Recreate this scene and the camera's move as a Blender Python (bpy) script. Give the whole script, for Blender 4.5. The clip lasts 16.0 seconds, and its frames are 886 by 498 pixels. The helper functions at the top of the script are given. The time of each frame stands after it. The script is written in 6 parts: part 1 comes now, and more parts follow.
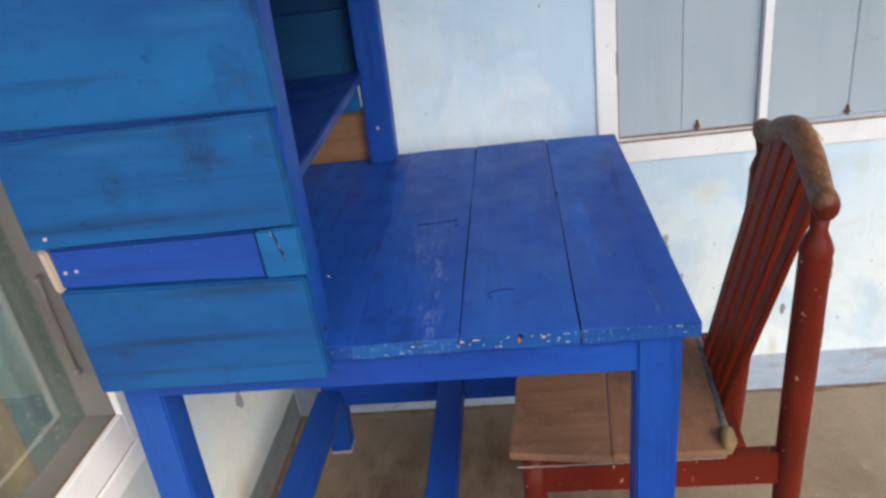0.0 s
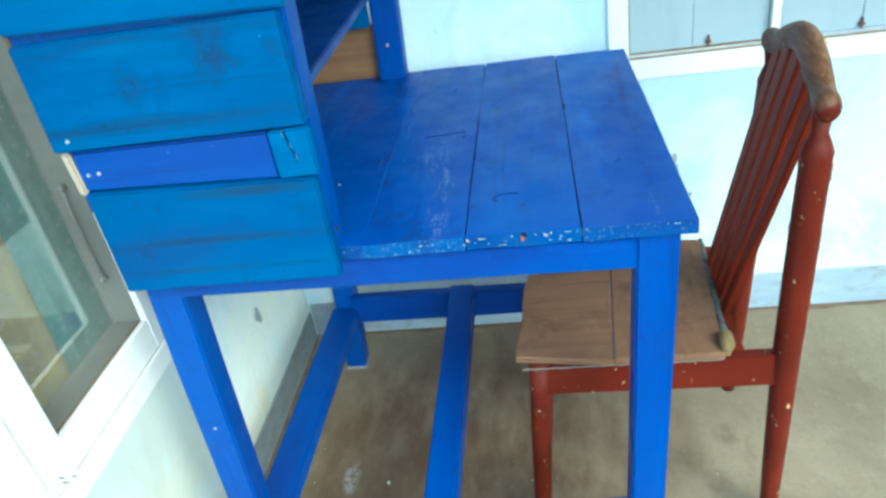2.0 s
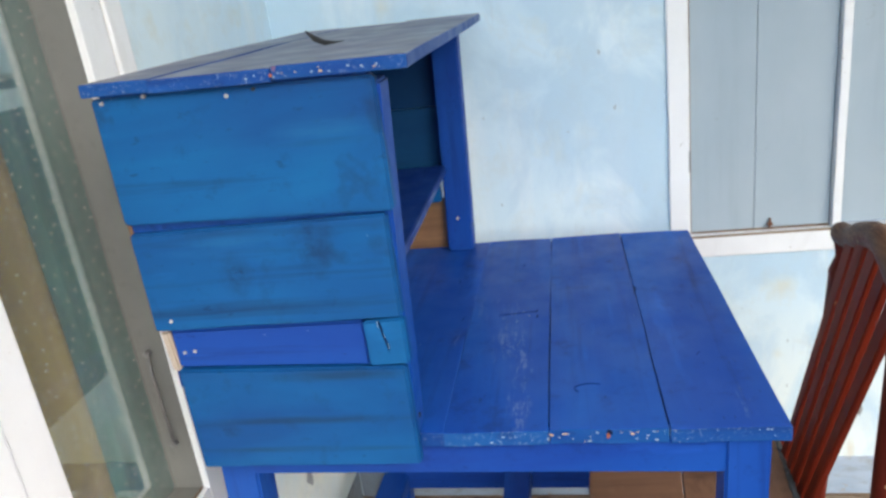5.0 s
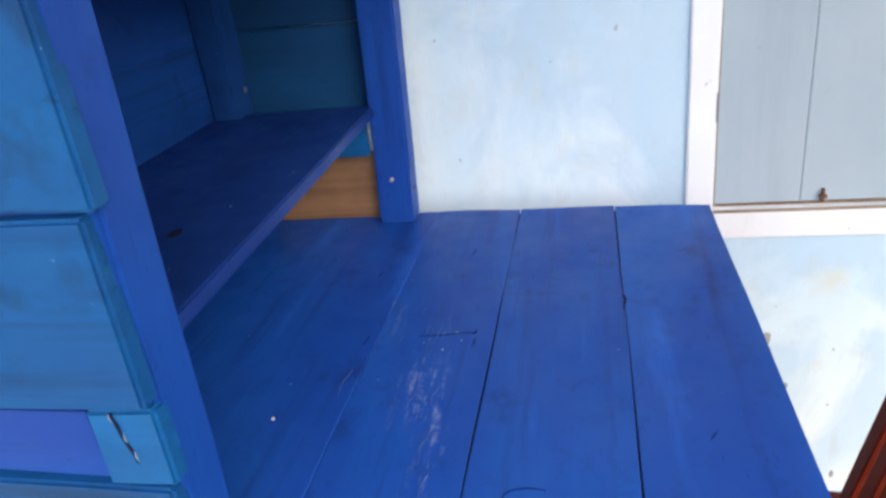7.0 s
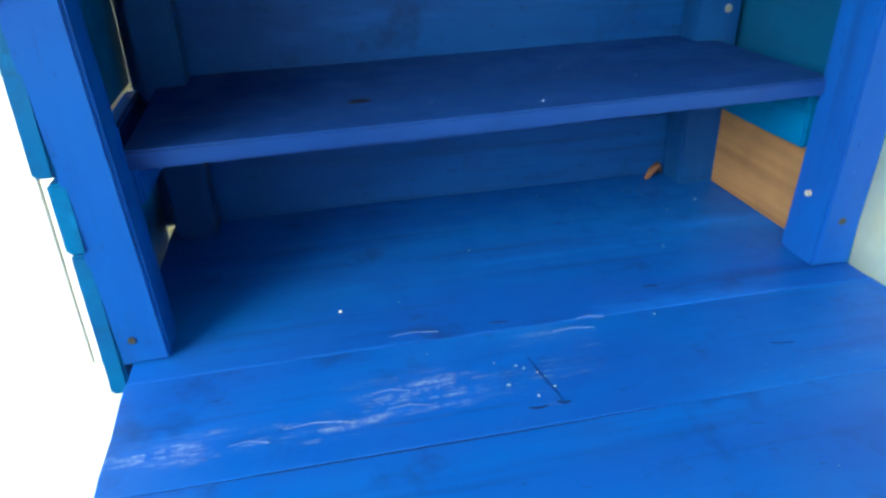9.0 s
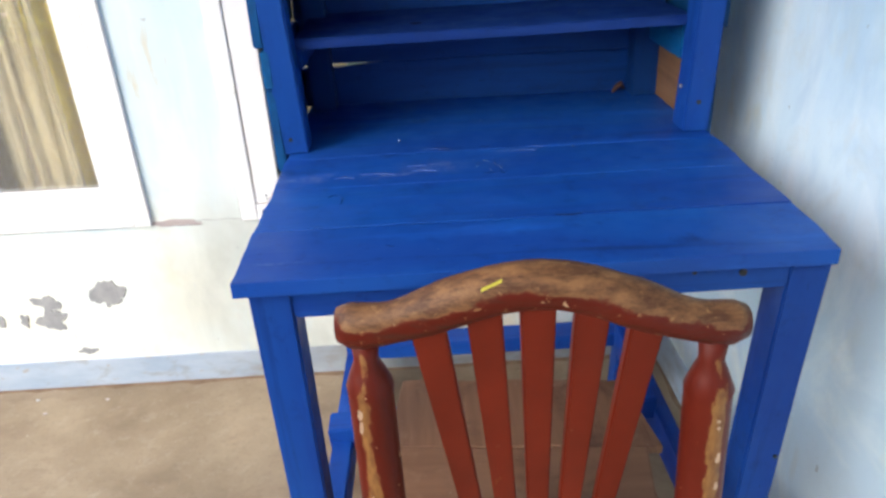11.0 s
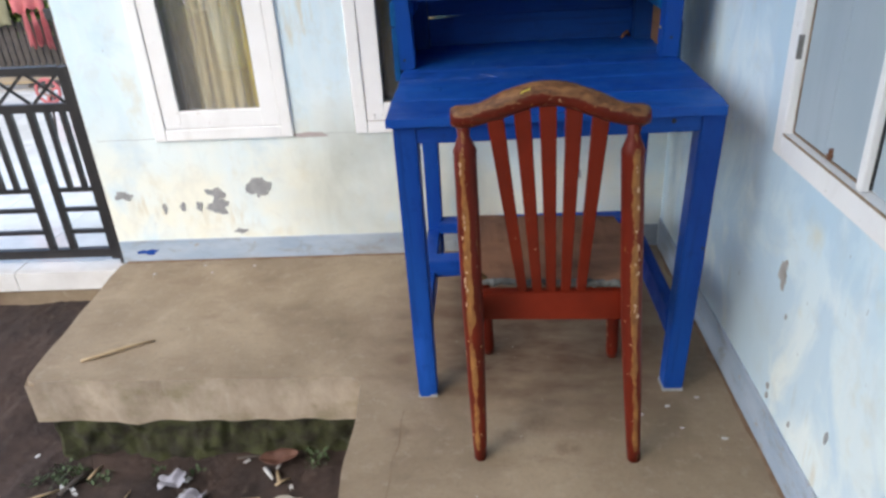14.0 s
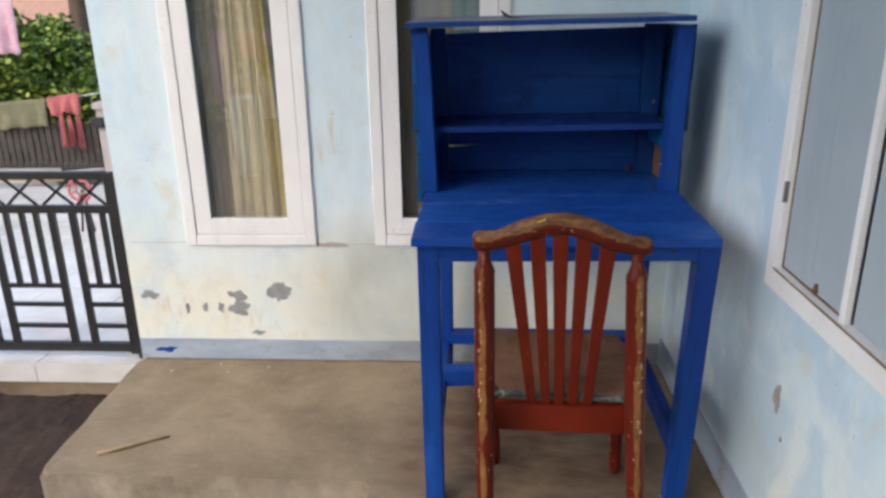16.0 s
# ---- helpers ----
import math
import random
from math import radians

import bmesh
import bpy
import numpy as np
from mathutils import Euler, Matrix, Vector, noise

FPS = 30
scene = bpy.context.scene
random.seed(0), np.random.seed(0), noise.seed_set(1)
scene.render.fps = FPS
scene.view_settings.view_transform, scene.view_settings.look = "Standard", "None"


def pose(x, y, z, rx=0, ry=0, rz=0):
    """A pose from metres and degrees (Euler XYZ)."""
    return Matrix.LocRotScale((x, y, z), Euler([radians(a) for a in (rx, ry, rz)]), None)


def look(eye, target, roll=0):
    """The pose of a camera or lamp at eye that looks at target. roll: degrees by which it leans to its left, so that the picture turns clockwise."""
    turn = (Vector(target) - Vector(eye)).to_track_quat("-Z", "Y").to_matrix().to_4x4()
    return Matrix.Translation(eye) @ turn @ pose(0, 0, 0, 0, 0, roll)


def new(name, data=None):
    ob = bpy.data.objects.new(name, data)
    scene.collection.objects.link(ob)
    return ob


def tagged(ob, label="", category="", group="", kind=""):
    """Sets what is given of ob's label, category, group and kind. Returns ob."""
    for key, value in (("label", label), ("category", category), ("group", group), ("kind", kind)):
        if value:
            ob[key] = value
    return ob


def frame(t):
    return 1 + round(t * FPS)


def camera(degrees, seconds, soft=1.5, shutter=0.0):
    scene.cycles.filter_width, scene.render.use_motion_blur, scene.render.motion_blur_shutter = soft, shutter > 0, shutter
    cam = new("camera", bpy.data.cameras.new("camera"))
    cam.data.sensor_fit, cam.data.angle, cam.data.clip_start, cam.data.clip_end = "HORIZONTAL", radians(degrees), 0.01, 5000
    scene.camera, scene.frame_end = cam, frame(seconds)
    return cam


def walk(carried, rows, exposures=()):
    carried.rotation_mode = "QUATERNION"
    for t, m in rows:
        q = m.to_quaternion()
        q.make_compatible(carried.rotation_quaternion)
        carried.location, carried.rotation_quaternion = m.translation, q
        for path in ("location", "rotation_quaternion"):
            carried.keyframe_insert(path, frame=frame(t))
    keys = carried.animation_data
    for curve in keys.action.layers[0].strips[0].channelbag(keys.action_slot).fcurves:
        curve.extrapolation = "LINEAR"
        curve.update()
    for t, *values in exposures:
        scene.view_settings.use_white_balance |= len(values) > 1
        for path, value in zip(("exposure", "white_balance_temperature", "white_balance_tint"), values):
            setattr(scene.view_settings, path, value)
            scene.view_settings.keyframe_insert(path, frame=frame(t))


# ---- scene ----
cam = camera(63.7, 16.0, soft=2.8)
PATH = [
    (0, (-1.524, -0.674, 1.230), (0.080, -0.456, 0.442), -8.3),
    (0.5, (-1.531, -0.701, 1.200), (0.017, -0.436, 0.322), -11.3),
    (1, (-1.549, -0.702, 1.189), (-0.038, -0.435, 0.247), -11.4),
    (1.5, (-1.563, -0.690, 1.183), (-0.082, -0.428, 0.194), -10.8),
    (2, (-1.574, -0.685, 1.203), (-0.048, -0.417, 0.287), -9.6),
    (2.5, (-1.578, -0.687, 1.199), (-0.106, -0.439, 0.193), -8.9),
    (3, (-1.581, -0.676, 1.188), (-0.148, -0.434, 0.125), -8.1),
    (3.5, (-1.590, -0.673, 1.194), (-0.108, -0.431, 0.201), -7.7),
    (4, (-1.585, -0.659, 1.230), (-0.019, -0.387, 0.386), -7.3),
    (4.5, (-1.579, -0.634, 1.258), (0.049, -0.311, 0.561), -6.8),
    (5, (-1.567, -0.625, 1.277), (0.101, -0.303, 0.681), -7.6),
    (5.2, (-1.559, -0.624, 1.280), (0.123, -0.311, 0.720), -7.8),
    (7.3, (-1.049, -0.694, 1.161), (0.500, -0.260, 0.353), -7.7),
    (7.5, (-0.982, -0.676, 1.146), (0.506, -0.127, 0.296), -7.8),
    (8, (-0.787, -0.711, 1.109), (0.321, 0.425, 0.259), -7.2),
    (8.2, (-0.729, -0.751, 1.112), (0.079, 0.610, 0.255), -9.1),
    (10.3, (-0.614, -1.454, 1.192), (-0.538, 0.149, 0.375), -2.0),
    (10.5, (-0.616, -1.524, 1.205), (-0.577, 0.083, 0.394), -3.6),
    (11, (-0.581, -1.579, 1.156), (-0.551, 0.024, 0.337), -2.8),
    (11.5, (-0.527, -1.604, 1.119), (-0.474, -0.042, 0.226), -1.7),
    (12, (-0.518, -1.662, 1.135), (-0.549, -0.101, 0.240), -1.4),
    (12.5, (-0.506, -1.763, 1.142), (-0.567, -0.204, 0.244), -4.6),
    (13, (-0.544, -1.926, 1.118), (-0.674, -0.383, 0.200), -5.8),
    (13.5, (-0.580, -2.163, 1.140), (-0.714, -0.610, 0.241), -4.5),
    (14, (-0.616, -2.308, 1.195), (-0.717, -0.710, 0.374), -3.5),
    (14.5, (-0.625, -2.381, 1.229), (-0.711, -0.692, 0.613), -2.3),
    (15, (-0.625, -2.404, 1.254), (-0.706, -0.674, 0.762), -1.1),
    (15.5, (-0.635, -2.425, 1.253), (-0.706, -0.703, 0.734), -1.0),
    (16, (-0.650, -2.421, 1.258), (-0.747, -0.717, 0.687), -0.8),
]
EXPOSURES = [
    (0.0, 0.94, 6650, 10), (0.5, 1.42, 6400, 4), (1.0, 1.56, 6100, -2), (1.5, 1.53, 5600, -16), (2.0, 1.57, 5350, -20), (3.5, 1.62, 5350, -20), (4.0, 1.59, 5450, -17), (4.5, 1.38, 5950, -8),
    (5.0, 1.10, 6400, 6), (7.5, 1.44, 6450, 12), (7.8, 2.10, 6050, -12), (8.0, 2.58, 6250, -36), (8.4, 2.48, 6200, -32), (10.5, 1.56, 6250, 6), (11.0, 1.22, 6250, 8), (11.5, 1.30, 6350, 8), (12.0, 1.34, 6350, 8),
    (12.5, 1.37, 6400, 8), (13.0, 1.08, 6500, 8), (13.5, 1.00, 6500, 8), (14.0, 0.72, 6150, 8), (14.5, 0.52, 5850, 9), (15.0, 0.44, 5850, 9), (16.0, 0.42, 6500, 10),
]
walk(cam, [(t, look(eye, target, roll)) for t, eye, target, roll in PATH], EXPOSURES)

# light
world = bpy.data.worlds.new("sky")
scene.world = world
world.use_nodes = True
wn = world.node_tree
sky = wn.nodes.new("ShaderNodeTexSky")
sky.sky_type, sky.sun_disc = "NISHITA", False
sky.sun_elevation, sky.sun_rotation = radians(40), radians(221)
sky.air_density, sky.dust_density, sky.ozone_density = 1.0, 2.5, 1.0
wn.nodes["Background"].inputs[1].default_value = 0.2386
wn.links.new(sky.outputs[0], wn.nodes["Background"].inputs[0])
sun = new("sun", bpy.data.lights.new("sun", "SUN"))
sun.data.energy, sun.data.angle, sun.data.color = 0.5, radians(90), (1.0, 0.95, 0.87)
sun.matrix_world = look((-4.8, -5.4, 5.4), (0, 0, 0))

# ---------------------------------------------------------------- materials
def material(name, rough=0.6, metal=0.0, spec=0.5):
    m = bpy.data.materials.new(name)
    m.use_nodes = True
    b = m.node_tree.nodes["Principled BSDF"]
    b.inputs["Roughness"].default_value = rough
    b.inputs["Metallic"].default_value = metal
    b.inputs["Specular IOR Level"].default_value = spec
    return m, m.node_tree, b


def coords(nt, scale=(1, 1, 1), shuffle=0.0):
    tc = nt.nodes.new("ShaderNodeTexCoord")
    mp = nt.nodes.new("ShaderNodeMapping")
    mp.inputs["Scale"].default_value = scale
    nt.links.new(tc.outputs["Object"], mp.inputs["Vector"])
    if shuffle:
        oi = nt.nodes.new("ShaderNodeObjectInfo")
        k = nt.nodes.new("ShaderNodeMath")
        k.operation = "MULTIPLY"
        k.inputs[1].default_value = shuffle
        nt.links.new(oi.outputs["Random"], k.inputs[0])
        nt.links.new(k.outputs[0], mp.inputs["Location"])
    return mp.outputs[0]


def noise_tex(nt, vec, scale, detail=4, rough=0.55, distort=0.0):
    n = nt.nodes.new("ShaderNodeTexNoise")
    n.inputs["Scale"].default_value = scale
    n.inputs["Detail"].default_value = detail
    n.inputs["Roughness"].default_value = rough
    n.inputs["Distortion"].default_value = distort
    nt.links.new(vec, n.inputs["Vector"])
    return n.outputs["Fac"]


def ramp(nt, fac, *stops):
    r = nt.nodes.new("ShaderNodeValToRGB")
    while len(r.color_ramp.elements) < len(stops):
        r.color_ramp.elements.new(0.5)
    for e, (p, c) in zip(r.color_ramp.elements, stops):
        e.position = p
        e.color = (c, c, c, 1) if isinstance(c, (int, float)) else (*c, 1)
    nt.links.new(fac, r.inputs[0])
    return r.outputs[0]


def mix(nt, fac, a, b, kind="MIX"):
    m = nt.nodes.new("ShaderNodeMix")
    m.data_type, m.blend_type = "RGBA", kind
    for sock, v in ((m.inputs[0], fac), (m.inputs[6], a), (m.inputs[7], b)):
        if isinstance(v, (int, float)):
            sock.default_value = v
        elif isinstance(v, tuple):
            sock.default_value = (*v, 1)
        else:
            nt.links.new(v, sock)
    return m.outputs[2]


def times(nt, a, b, op="MULTIPLY"):
    m = nt.nodes.new("ShaderNodeMath")
    m.operation, m.use_clamp = op, True
    for s, v in zip(m.inputs, (a, b)):
        if isinstance(v, (int, float)):
            s.default_value = v
        else:
            nt.links.new(v, s)
    return m.outputs[0]


def ball(nt, centre, radii):
    """1 at a place on the thing, falling to 0 at the given distances."""
    tc = nt.nodes.new("ShaderNodeTexCoord")
    mp = nt.nodes.new("ShaderNodeMapping")
    mp.vector_type = "TEXTURE"
    mp.inputs["Location"].default_value = centre
    mp.inputs["Scale"].default_value = radii
    g = nt.nodes.new("ShaderNodeTexGradient")
    g.gradient_type = "SPHERICAL"
    nt.links.new(tc.outputs["Object"], mp.inputs["Vector"])
    nt.links.new(mp.outputs[0], g.inputs[0])
    return g.outputs["Fac"]


def relief(nt, b, fac, strength, dist):
    u = nt.nodes.new("ShaderNodeBump")
    u.inputs["Strength"].default_value = strength
    u.inputs["Distance"].default_value = dist
    nt.links.new(fac, u.inputs["Height"])
    nt.links.new(u.outputs[0], b.inputs["Normal"])


def paint(nt, b, col):
    nt.links.new(col, b.inputs["Base Color"])


def grain_scale(axis, along=2.0, across=45.0):
    return tuple(along if a == axis else across for a in "xyz")


def blue_paint(name, axis, main, pale, streak, dirt=0.5, rough=0.42, chips=0.0, strokes=0.5):
    """Thin brushed paint over wood: brush marks and grain along the axis, dark smudges, worn specks."""
    m, nt, b = material(name, rough, spec=0.18)
    g = noise_tex(nt, coords(nt, grain_scale(axis, 1.5, 34), 7), 1.0, 6, 0.65, 0.25)
    big = noise_tex(nt, coords(nt, grain_scale(axis, 1.6, 7), 5), 1.0, 4, 0.6, 0.4)
    col = mix(nt, ramp(nt, big, (0.38, 0.0), (0.66, 1.0)), main, pale)
    col = mix(nt, ramp(nt, g, (0.56, 0.0), (0.76, 1.5 * strokes)), col, streak)
    stroke = noise_tex(nt, coords(nt, grain_scale(axis, 3.0, 16), 11), 1.0, 4, 0.6)
    col = mix(nt, ramp(nt, stroke, (0.60, 0.0), (0.80, strokes)), col, tuple(min(1.0, 1.9 * v + 0.01) for v in pale))
    smudge = noise_tex(nt, coords(nt, (1, 1, 1), 3), 11.0, 4, 0.65)
    col = mix(nt, times(nt, ramp(nt, smudge, (0.60, 0.0), (0.76, 1.0)), dirt), col, streak)
    speck = noise_tex(nt, coords(nt, (1, 1, 1), 9), 130.0, 2, 0.5)
    col = mix(nt, ramp(nt, speck, (0.79, 0.0), (0.81, 0.6)), col, (0.40, 0.46, 0.56))
    fleck = noise_tex(nt, coords(nt, grain_scale(axis, 40, 120), 13), 1.0, 3, 0.6)
    col = mix(nt, ramp(nt, fleck, (0.66, 0.0), (0.74, 0.55)), col, streak)
    blot = noise_tex(nt, coords(nt, (1, 1, 1), 15), 26.0, 4, 0.7)
    col = mix(nt, ramp(nt, blot, (0.56, 0.0), (0.76, 0.40)), col, streak)
    if chips:
        c = noise_tex(nt, coords(nt, (1, 1, 1), 2), 210.0, 4, 0.8)
        where = noise_tex(nt, coords(nt, (1, 1, 1), 4), 9.0, 2, 0.5)
        mask = times(nt, ramp(nt, c, (0.57, 0.0), (0.64, 0.7)), ramp(nt, where, (0.38, 0.0), (0.56, chips)))
        col = mix(nt, mask, col, (0.62, 0.66, 0.66))
        rust = noise_tex(nt, coords(nt, (1, 1, 1), 6), 40.0, 2, 0.5)
        col = mix(nt, times(nt, ramp(nt, rust, (0.74, 0.0), (0.77, 1.0)), chips), col, (0.5, 0.2, 0.1))
    paint(nt, b, col)
    relief(nt, b, g, 0.25, 0.002)
    rr = noise_tex(nt, coords(nt, (1, 1, 1), 1), 14.0, 3)
    nt.links.new(ramp(nt, rr, (0.3, rough - 0.08), (0.7, rough + 0.16)), b.inputs["Roughness"])
    return m, nt, b, col


NAVY, ROYAL, STREAK = (0.0075, 0.042, 0.25), (0.010, 0.070, 0.33), (0.006, 0.020, 0.115)
TEAL, TEAL2, TSTREAK = (0.005, 0.058, 0.205), (0.006, 0.100, 0.275), (0.006, 0.026, 0.085)
frame_blue = blue_paint("blue_frame_paint", "z", NAVY, ROYAL, STREAK, 0.35)[0]
rail_blue = blue_paint("blue_rail_paint", "y", NAVY, ROYAL, STREAK, 0.35)[0]
cross_blue = blue_paint("blue_cross_paint", "x", NAVY, ROYAL, STREAK, 0.35)[0]
# desk blue darkened to carry the shade inside the hutch
inner_blue = blue_paint("shaded_blue_inside_paint", "x", (0.006, 0.037, 0.185), (0.009, 0.060, 0.26), (0.004, 0.015, 0.07), 0.7)[0]
# one shelf paint in two tones: lit front face, shaded top, set by colour
shelf_edge = blue_paint("lit_blue_shelf_edge_paint", "x", (0.008, 0.068, 0.31), (0.012, 0.105, 0.40), STREAK, 0.5)[0]
shelf_blue = blue_paint("shaded_blue_shelf_paint", "x", (0.007, 0.028, 0.160), (0.010, 0.041, 0.210), STREAK, 0.6)[0]
board_blue, nt, b, col = blue_paint("teal_board_paint", "y", TEAL, TEAL2, TSTREAK, 0.75, 0.5)
rub = noise_tex(nt, coords(nt, (1, 1, 1)), 38.0, 5, 0.7)
for centre, radii, k in (((-0.38, 0.252, 1.002), (0.2, 0.024, 0.036), 0.45), ((-0.38, 0.157, 1.030), (0.2, 0.034, 0.034), 0.55), ((-0.38, 0.320, 0.786), (0.2, 0.026, 0.012), 0.7)):
    col = mix(nt, times(nt, ramp(nt, ball(nt, centre, radii), (0.0, 0.0), (0.7, k)), ramp(nt, rub, (0.36, 0.0), (0.58, 1.0))), col, (0.006, 0.022, 0.060))
vein = noise_tex(nt, coords(nt, (1, 7, 60)), 1.0, 4, 0.6)
for centre, radii, k in (((-0.38, 0.215, 0.800), (0.3, 0.19, 0.007), 0.55), ((-0.38, 0.215, 0.757), (0.3, 0.19, 0.005), 0.5), ((-0.38, 0.16, 0.862), (0.3, 0.10, 0.010), 0.6), ((-0.38, 0.11, 1.148), (0.3, 0.07, 0.005), 0.35)):
    col = mix(nt, times(nt, ramp(nt, ball(nt, centre, radii), (0.0, 0.0), (0.6, k)), ramp(nt, vein, (0.34, 0.2), (0.56, 1.0))), col, (0.010, 0.030, 0.060))
for centre, radii in (((-0.38, 0.115, 1.160), (0.3, 0.075, 0.020)), ((-0.38, 0.26, 1.040), (0.3, 0.10, 0.016))):
    col = mix(nt, times(nt, ramp(nt, ball(nt, centre, radii), (0.0, 0.0), (0.7, 0.40)), ramp(nt, vein, (0.44, 0.0), (0.62, 1.0))), col, (0.018, 0.13, 0.29))
paint(nt, b, col)
edge_blue = blue_paint("chipped_blue_edge", "y", (0.006, 0.048, 0.22), (0.008, 0.08, 0.27), STREAK, 0.8, 0.5, 0.35)[0]

# tabletop: the same paint with a scuffed, scratched spot
top_blue, nt, b, col = blue_paint("blue_top_paint", "x", (0.0090, 0.060, 0.325), (0.0115, 0.096, 0.415), STREAK, 0.8, 0.42, 0.0, 0.42)
scuff = noise_tex(nt, coords(nt, (16, 140, 40)), 1.0, 5, 0.72)
fine = noise_tex(nt, coords(nt, (1, 1, 1)), 110.0, 3, 0.6)
grit = ramp(nt, fine, (0.36, 0.0), (0.60, 1.0))
for centre, radii, lo, k in (((-0.125, -0.030, 0.76), (0.075, 0.036, 0.2), 0.50, 0.75), ((0.012, 0.018, 0.76), (0.045, 0.035, 0.2), 0.50, 0.25), ((-0.025, -0.020, 0.76), (0.050, 0.040, 0.2), 0.54, 0.35), ((-0.235, -0.052, 0.76), (0.16, 0.022, 0.2), 0.55, 0.75), ((-0.010, -0.005, 0.76), (0.085, 0.060, 0.2), 0.57, 0.5),
                             ((-0.325, -0.050, 0.76), (0.050, 0.012, 0.2), 0.46, 0.8), ((-0.30, -0.331, 0.76), (0.05, 0.014, 0.2), 0.54, 0.4), ((0.21, -0.06, 0.76), (0.12, 0.03, 0.2), 0.58, 0.3), ((-0.06, -0.04, 0.76), (0.20, 0.12, 0.2), 0.63, 0.35)):
    m = times(nt, times(nt, ramp(nt, ball(nt, centre, radii), (0.0, 0.0), (0.5, k)), ramp(nt, scuff, (lo, 0.0), (lo + 0.10, 1.0))), grit)
    col = mix(nt, m, col, (0.17, 0.22, 0.42))
paint(nt, b, col)
b.inputs["Specular IOR Level"].default_value = 0.24


# upward faces greyed: some dust, plus the wall's reflected sheen as colour
dust_sheen_blue, nt, b, col = blue_paint("dust_sheen_blue_paint", "x", (0.010, 0.05, 0.22), (0.02, 0.07, 0.26), STREAK, 0.6, 0.4)
tc = nt.nodes.new("ShaderNodeTexCoord")
sp = nt.nodes.new("ShaderNodeSeparateXYZ")
nt.links.new(tc.outputs["Normal"], sp.inputs[0])
film = noise_tex(nt, coords(nt), 9.0, 5, 0.6)
paint(nt, b, mix(nt, times(nt, ramp(nt, sp.outputs["Z"], (0.6, 0.0), (0.9, 1.0)), ramp(nt, film, (0.25, 0.95), (0.75, 0.6))), col, (0.23, 0.23, 0.25)))


def wood(name, axis, a, bcol, dark, rough=0.6, across=55.0):
    m, nt, b = material(name, rough)
    g = noise_tex(nt, coords(nt, grain_scale(axis, 2.2, across), 5), 1.0, 6, 0.62, 0.3)
    big = noise_tex(nt, coords(nt, (1, 1, 1), 3), 6.0, 4)
    col = mix(nt, ramp(nt, g, (0.35, 0.0), (0.7, 1.0)), a, bcol)
    col = mix(nt, ramp(nt, big, (0.48, 0.0), (0.74, 0.7)), col, dark)
    paint(nt, b, col)
    relief(nt, b, g, 0.4, 0.002)
    return m


bare_wood = wood("bare_wood", "y", (0.26, 0.138, 0.064), (0.165, 0.082, 0.037), (0.085, 0.040, 0.020))
def seat_paint(name, axis, across, contrast):
    """Old plywood: torn fibres along the axis, dark stains, rubbed pale spots."""
    m, nt, b = material(name, 0.72, spec=0.25)
    fibre = noise_tex(nt, coords(nt, grain_scale(axis, 3.0, across), 3), 1.0, 6, 0.7, 0.2)
    col = mix(nt, ramp(nt, fibre, (0.30, 0.0), (0.72, 1.0)), (0.240, 0.126, 0.072), (0.170, 0.085, 0.049))
    col = mix(nt, ramp(nt, fibre, (0.60, 0.0), (0.70, contrast)), col, (0.040, 0.020, 0.014))
    stain = noise_tex(nt, coords(nt, (1, 1, 1), 5), 9.0, 6, 0.7, 0.5)
    col = mix(nt, ramp(nt, stain, (0.50, 0.0), (0.68, 0.7)), col, (0.085, 0.042, 0.027))
    rubbed = noise_tex(nt, coords(nt, (1, 1, 1), 8), 17.0, 5, 0.7)
    col = mix(nt, ramp(nt, rubbed, (0.56, 0.0), (0.72, 0.5)), col, (0.30, 0.185, 0.115))
    speck = noise_tex(nt, coords(nt, (1, 1, 1), 2), 120.0, 2)
    col = mix(nt, ramp(nt, speck, (0.72, 0.0), (0.75, 0.7)), col, (0.36, 0.27, 0.20))
    paint(nt, b, col)
    relief(nt, b, fibre, 0.6, 0.003)
    return m


seat_wood = seat_paint("worn_seat_wood", "x", 38, 0.10)
seat_rough = seat_paint("splintered_seat_wood", "y", 60, 0.40)
stick_wood = wood("dry_stick", "x", (0.42, 0.32, 0.19), (0.31, 0.22, 0.12), (0.19, 0.13, 0.07))


def red_paint(name, bare, chips=0.685, main=(0.128, 0.0138, 0.006)):
    """Red-brown paint, rubbed down to yellow wood in streaks, with small pale chips."""
    m, nt, b = material(name, 0.45, spec=0.2)
    big = noise_tex(nt, coords(nt, (1, 1, 1), 3), 9.0, 4)
    col = mix(nt, ramp(nt, big, (0.35, 0.0), (0.7, 1.0)), main, tuple(0.68 * v for v in main))
    rub = noise_tex(nt, coords(nt, (24, 24, 5), 4), 1.0, 5, 0.7)
    lo = 0.63 - 0.22 * bare
    col = mix(nt, ramp(nt, rub, (lo, 0.0), (lo + 0.06, 1.0)), col, mix(nt, ramp(nt, big, (0.4, 0.0), (0.6, 1.0)), (0.30, 0.15, 0.045), (0.16, 0.075, 0.03)))
    chip = noise_tex(nt, coords(nt, (1, 1, 0.6), 8), 76.0, 3, 0.55)
    col = mix(nt, ramp(nt, chip, (chips, 0.0), (chips + 0.02, 1.0)), col, (0.50, 0.32, 0.18))
    paint(nt, b, col)
    relief(nt, b, rub, 0.25, 0.002)
    return m


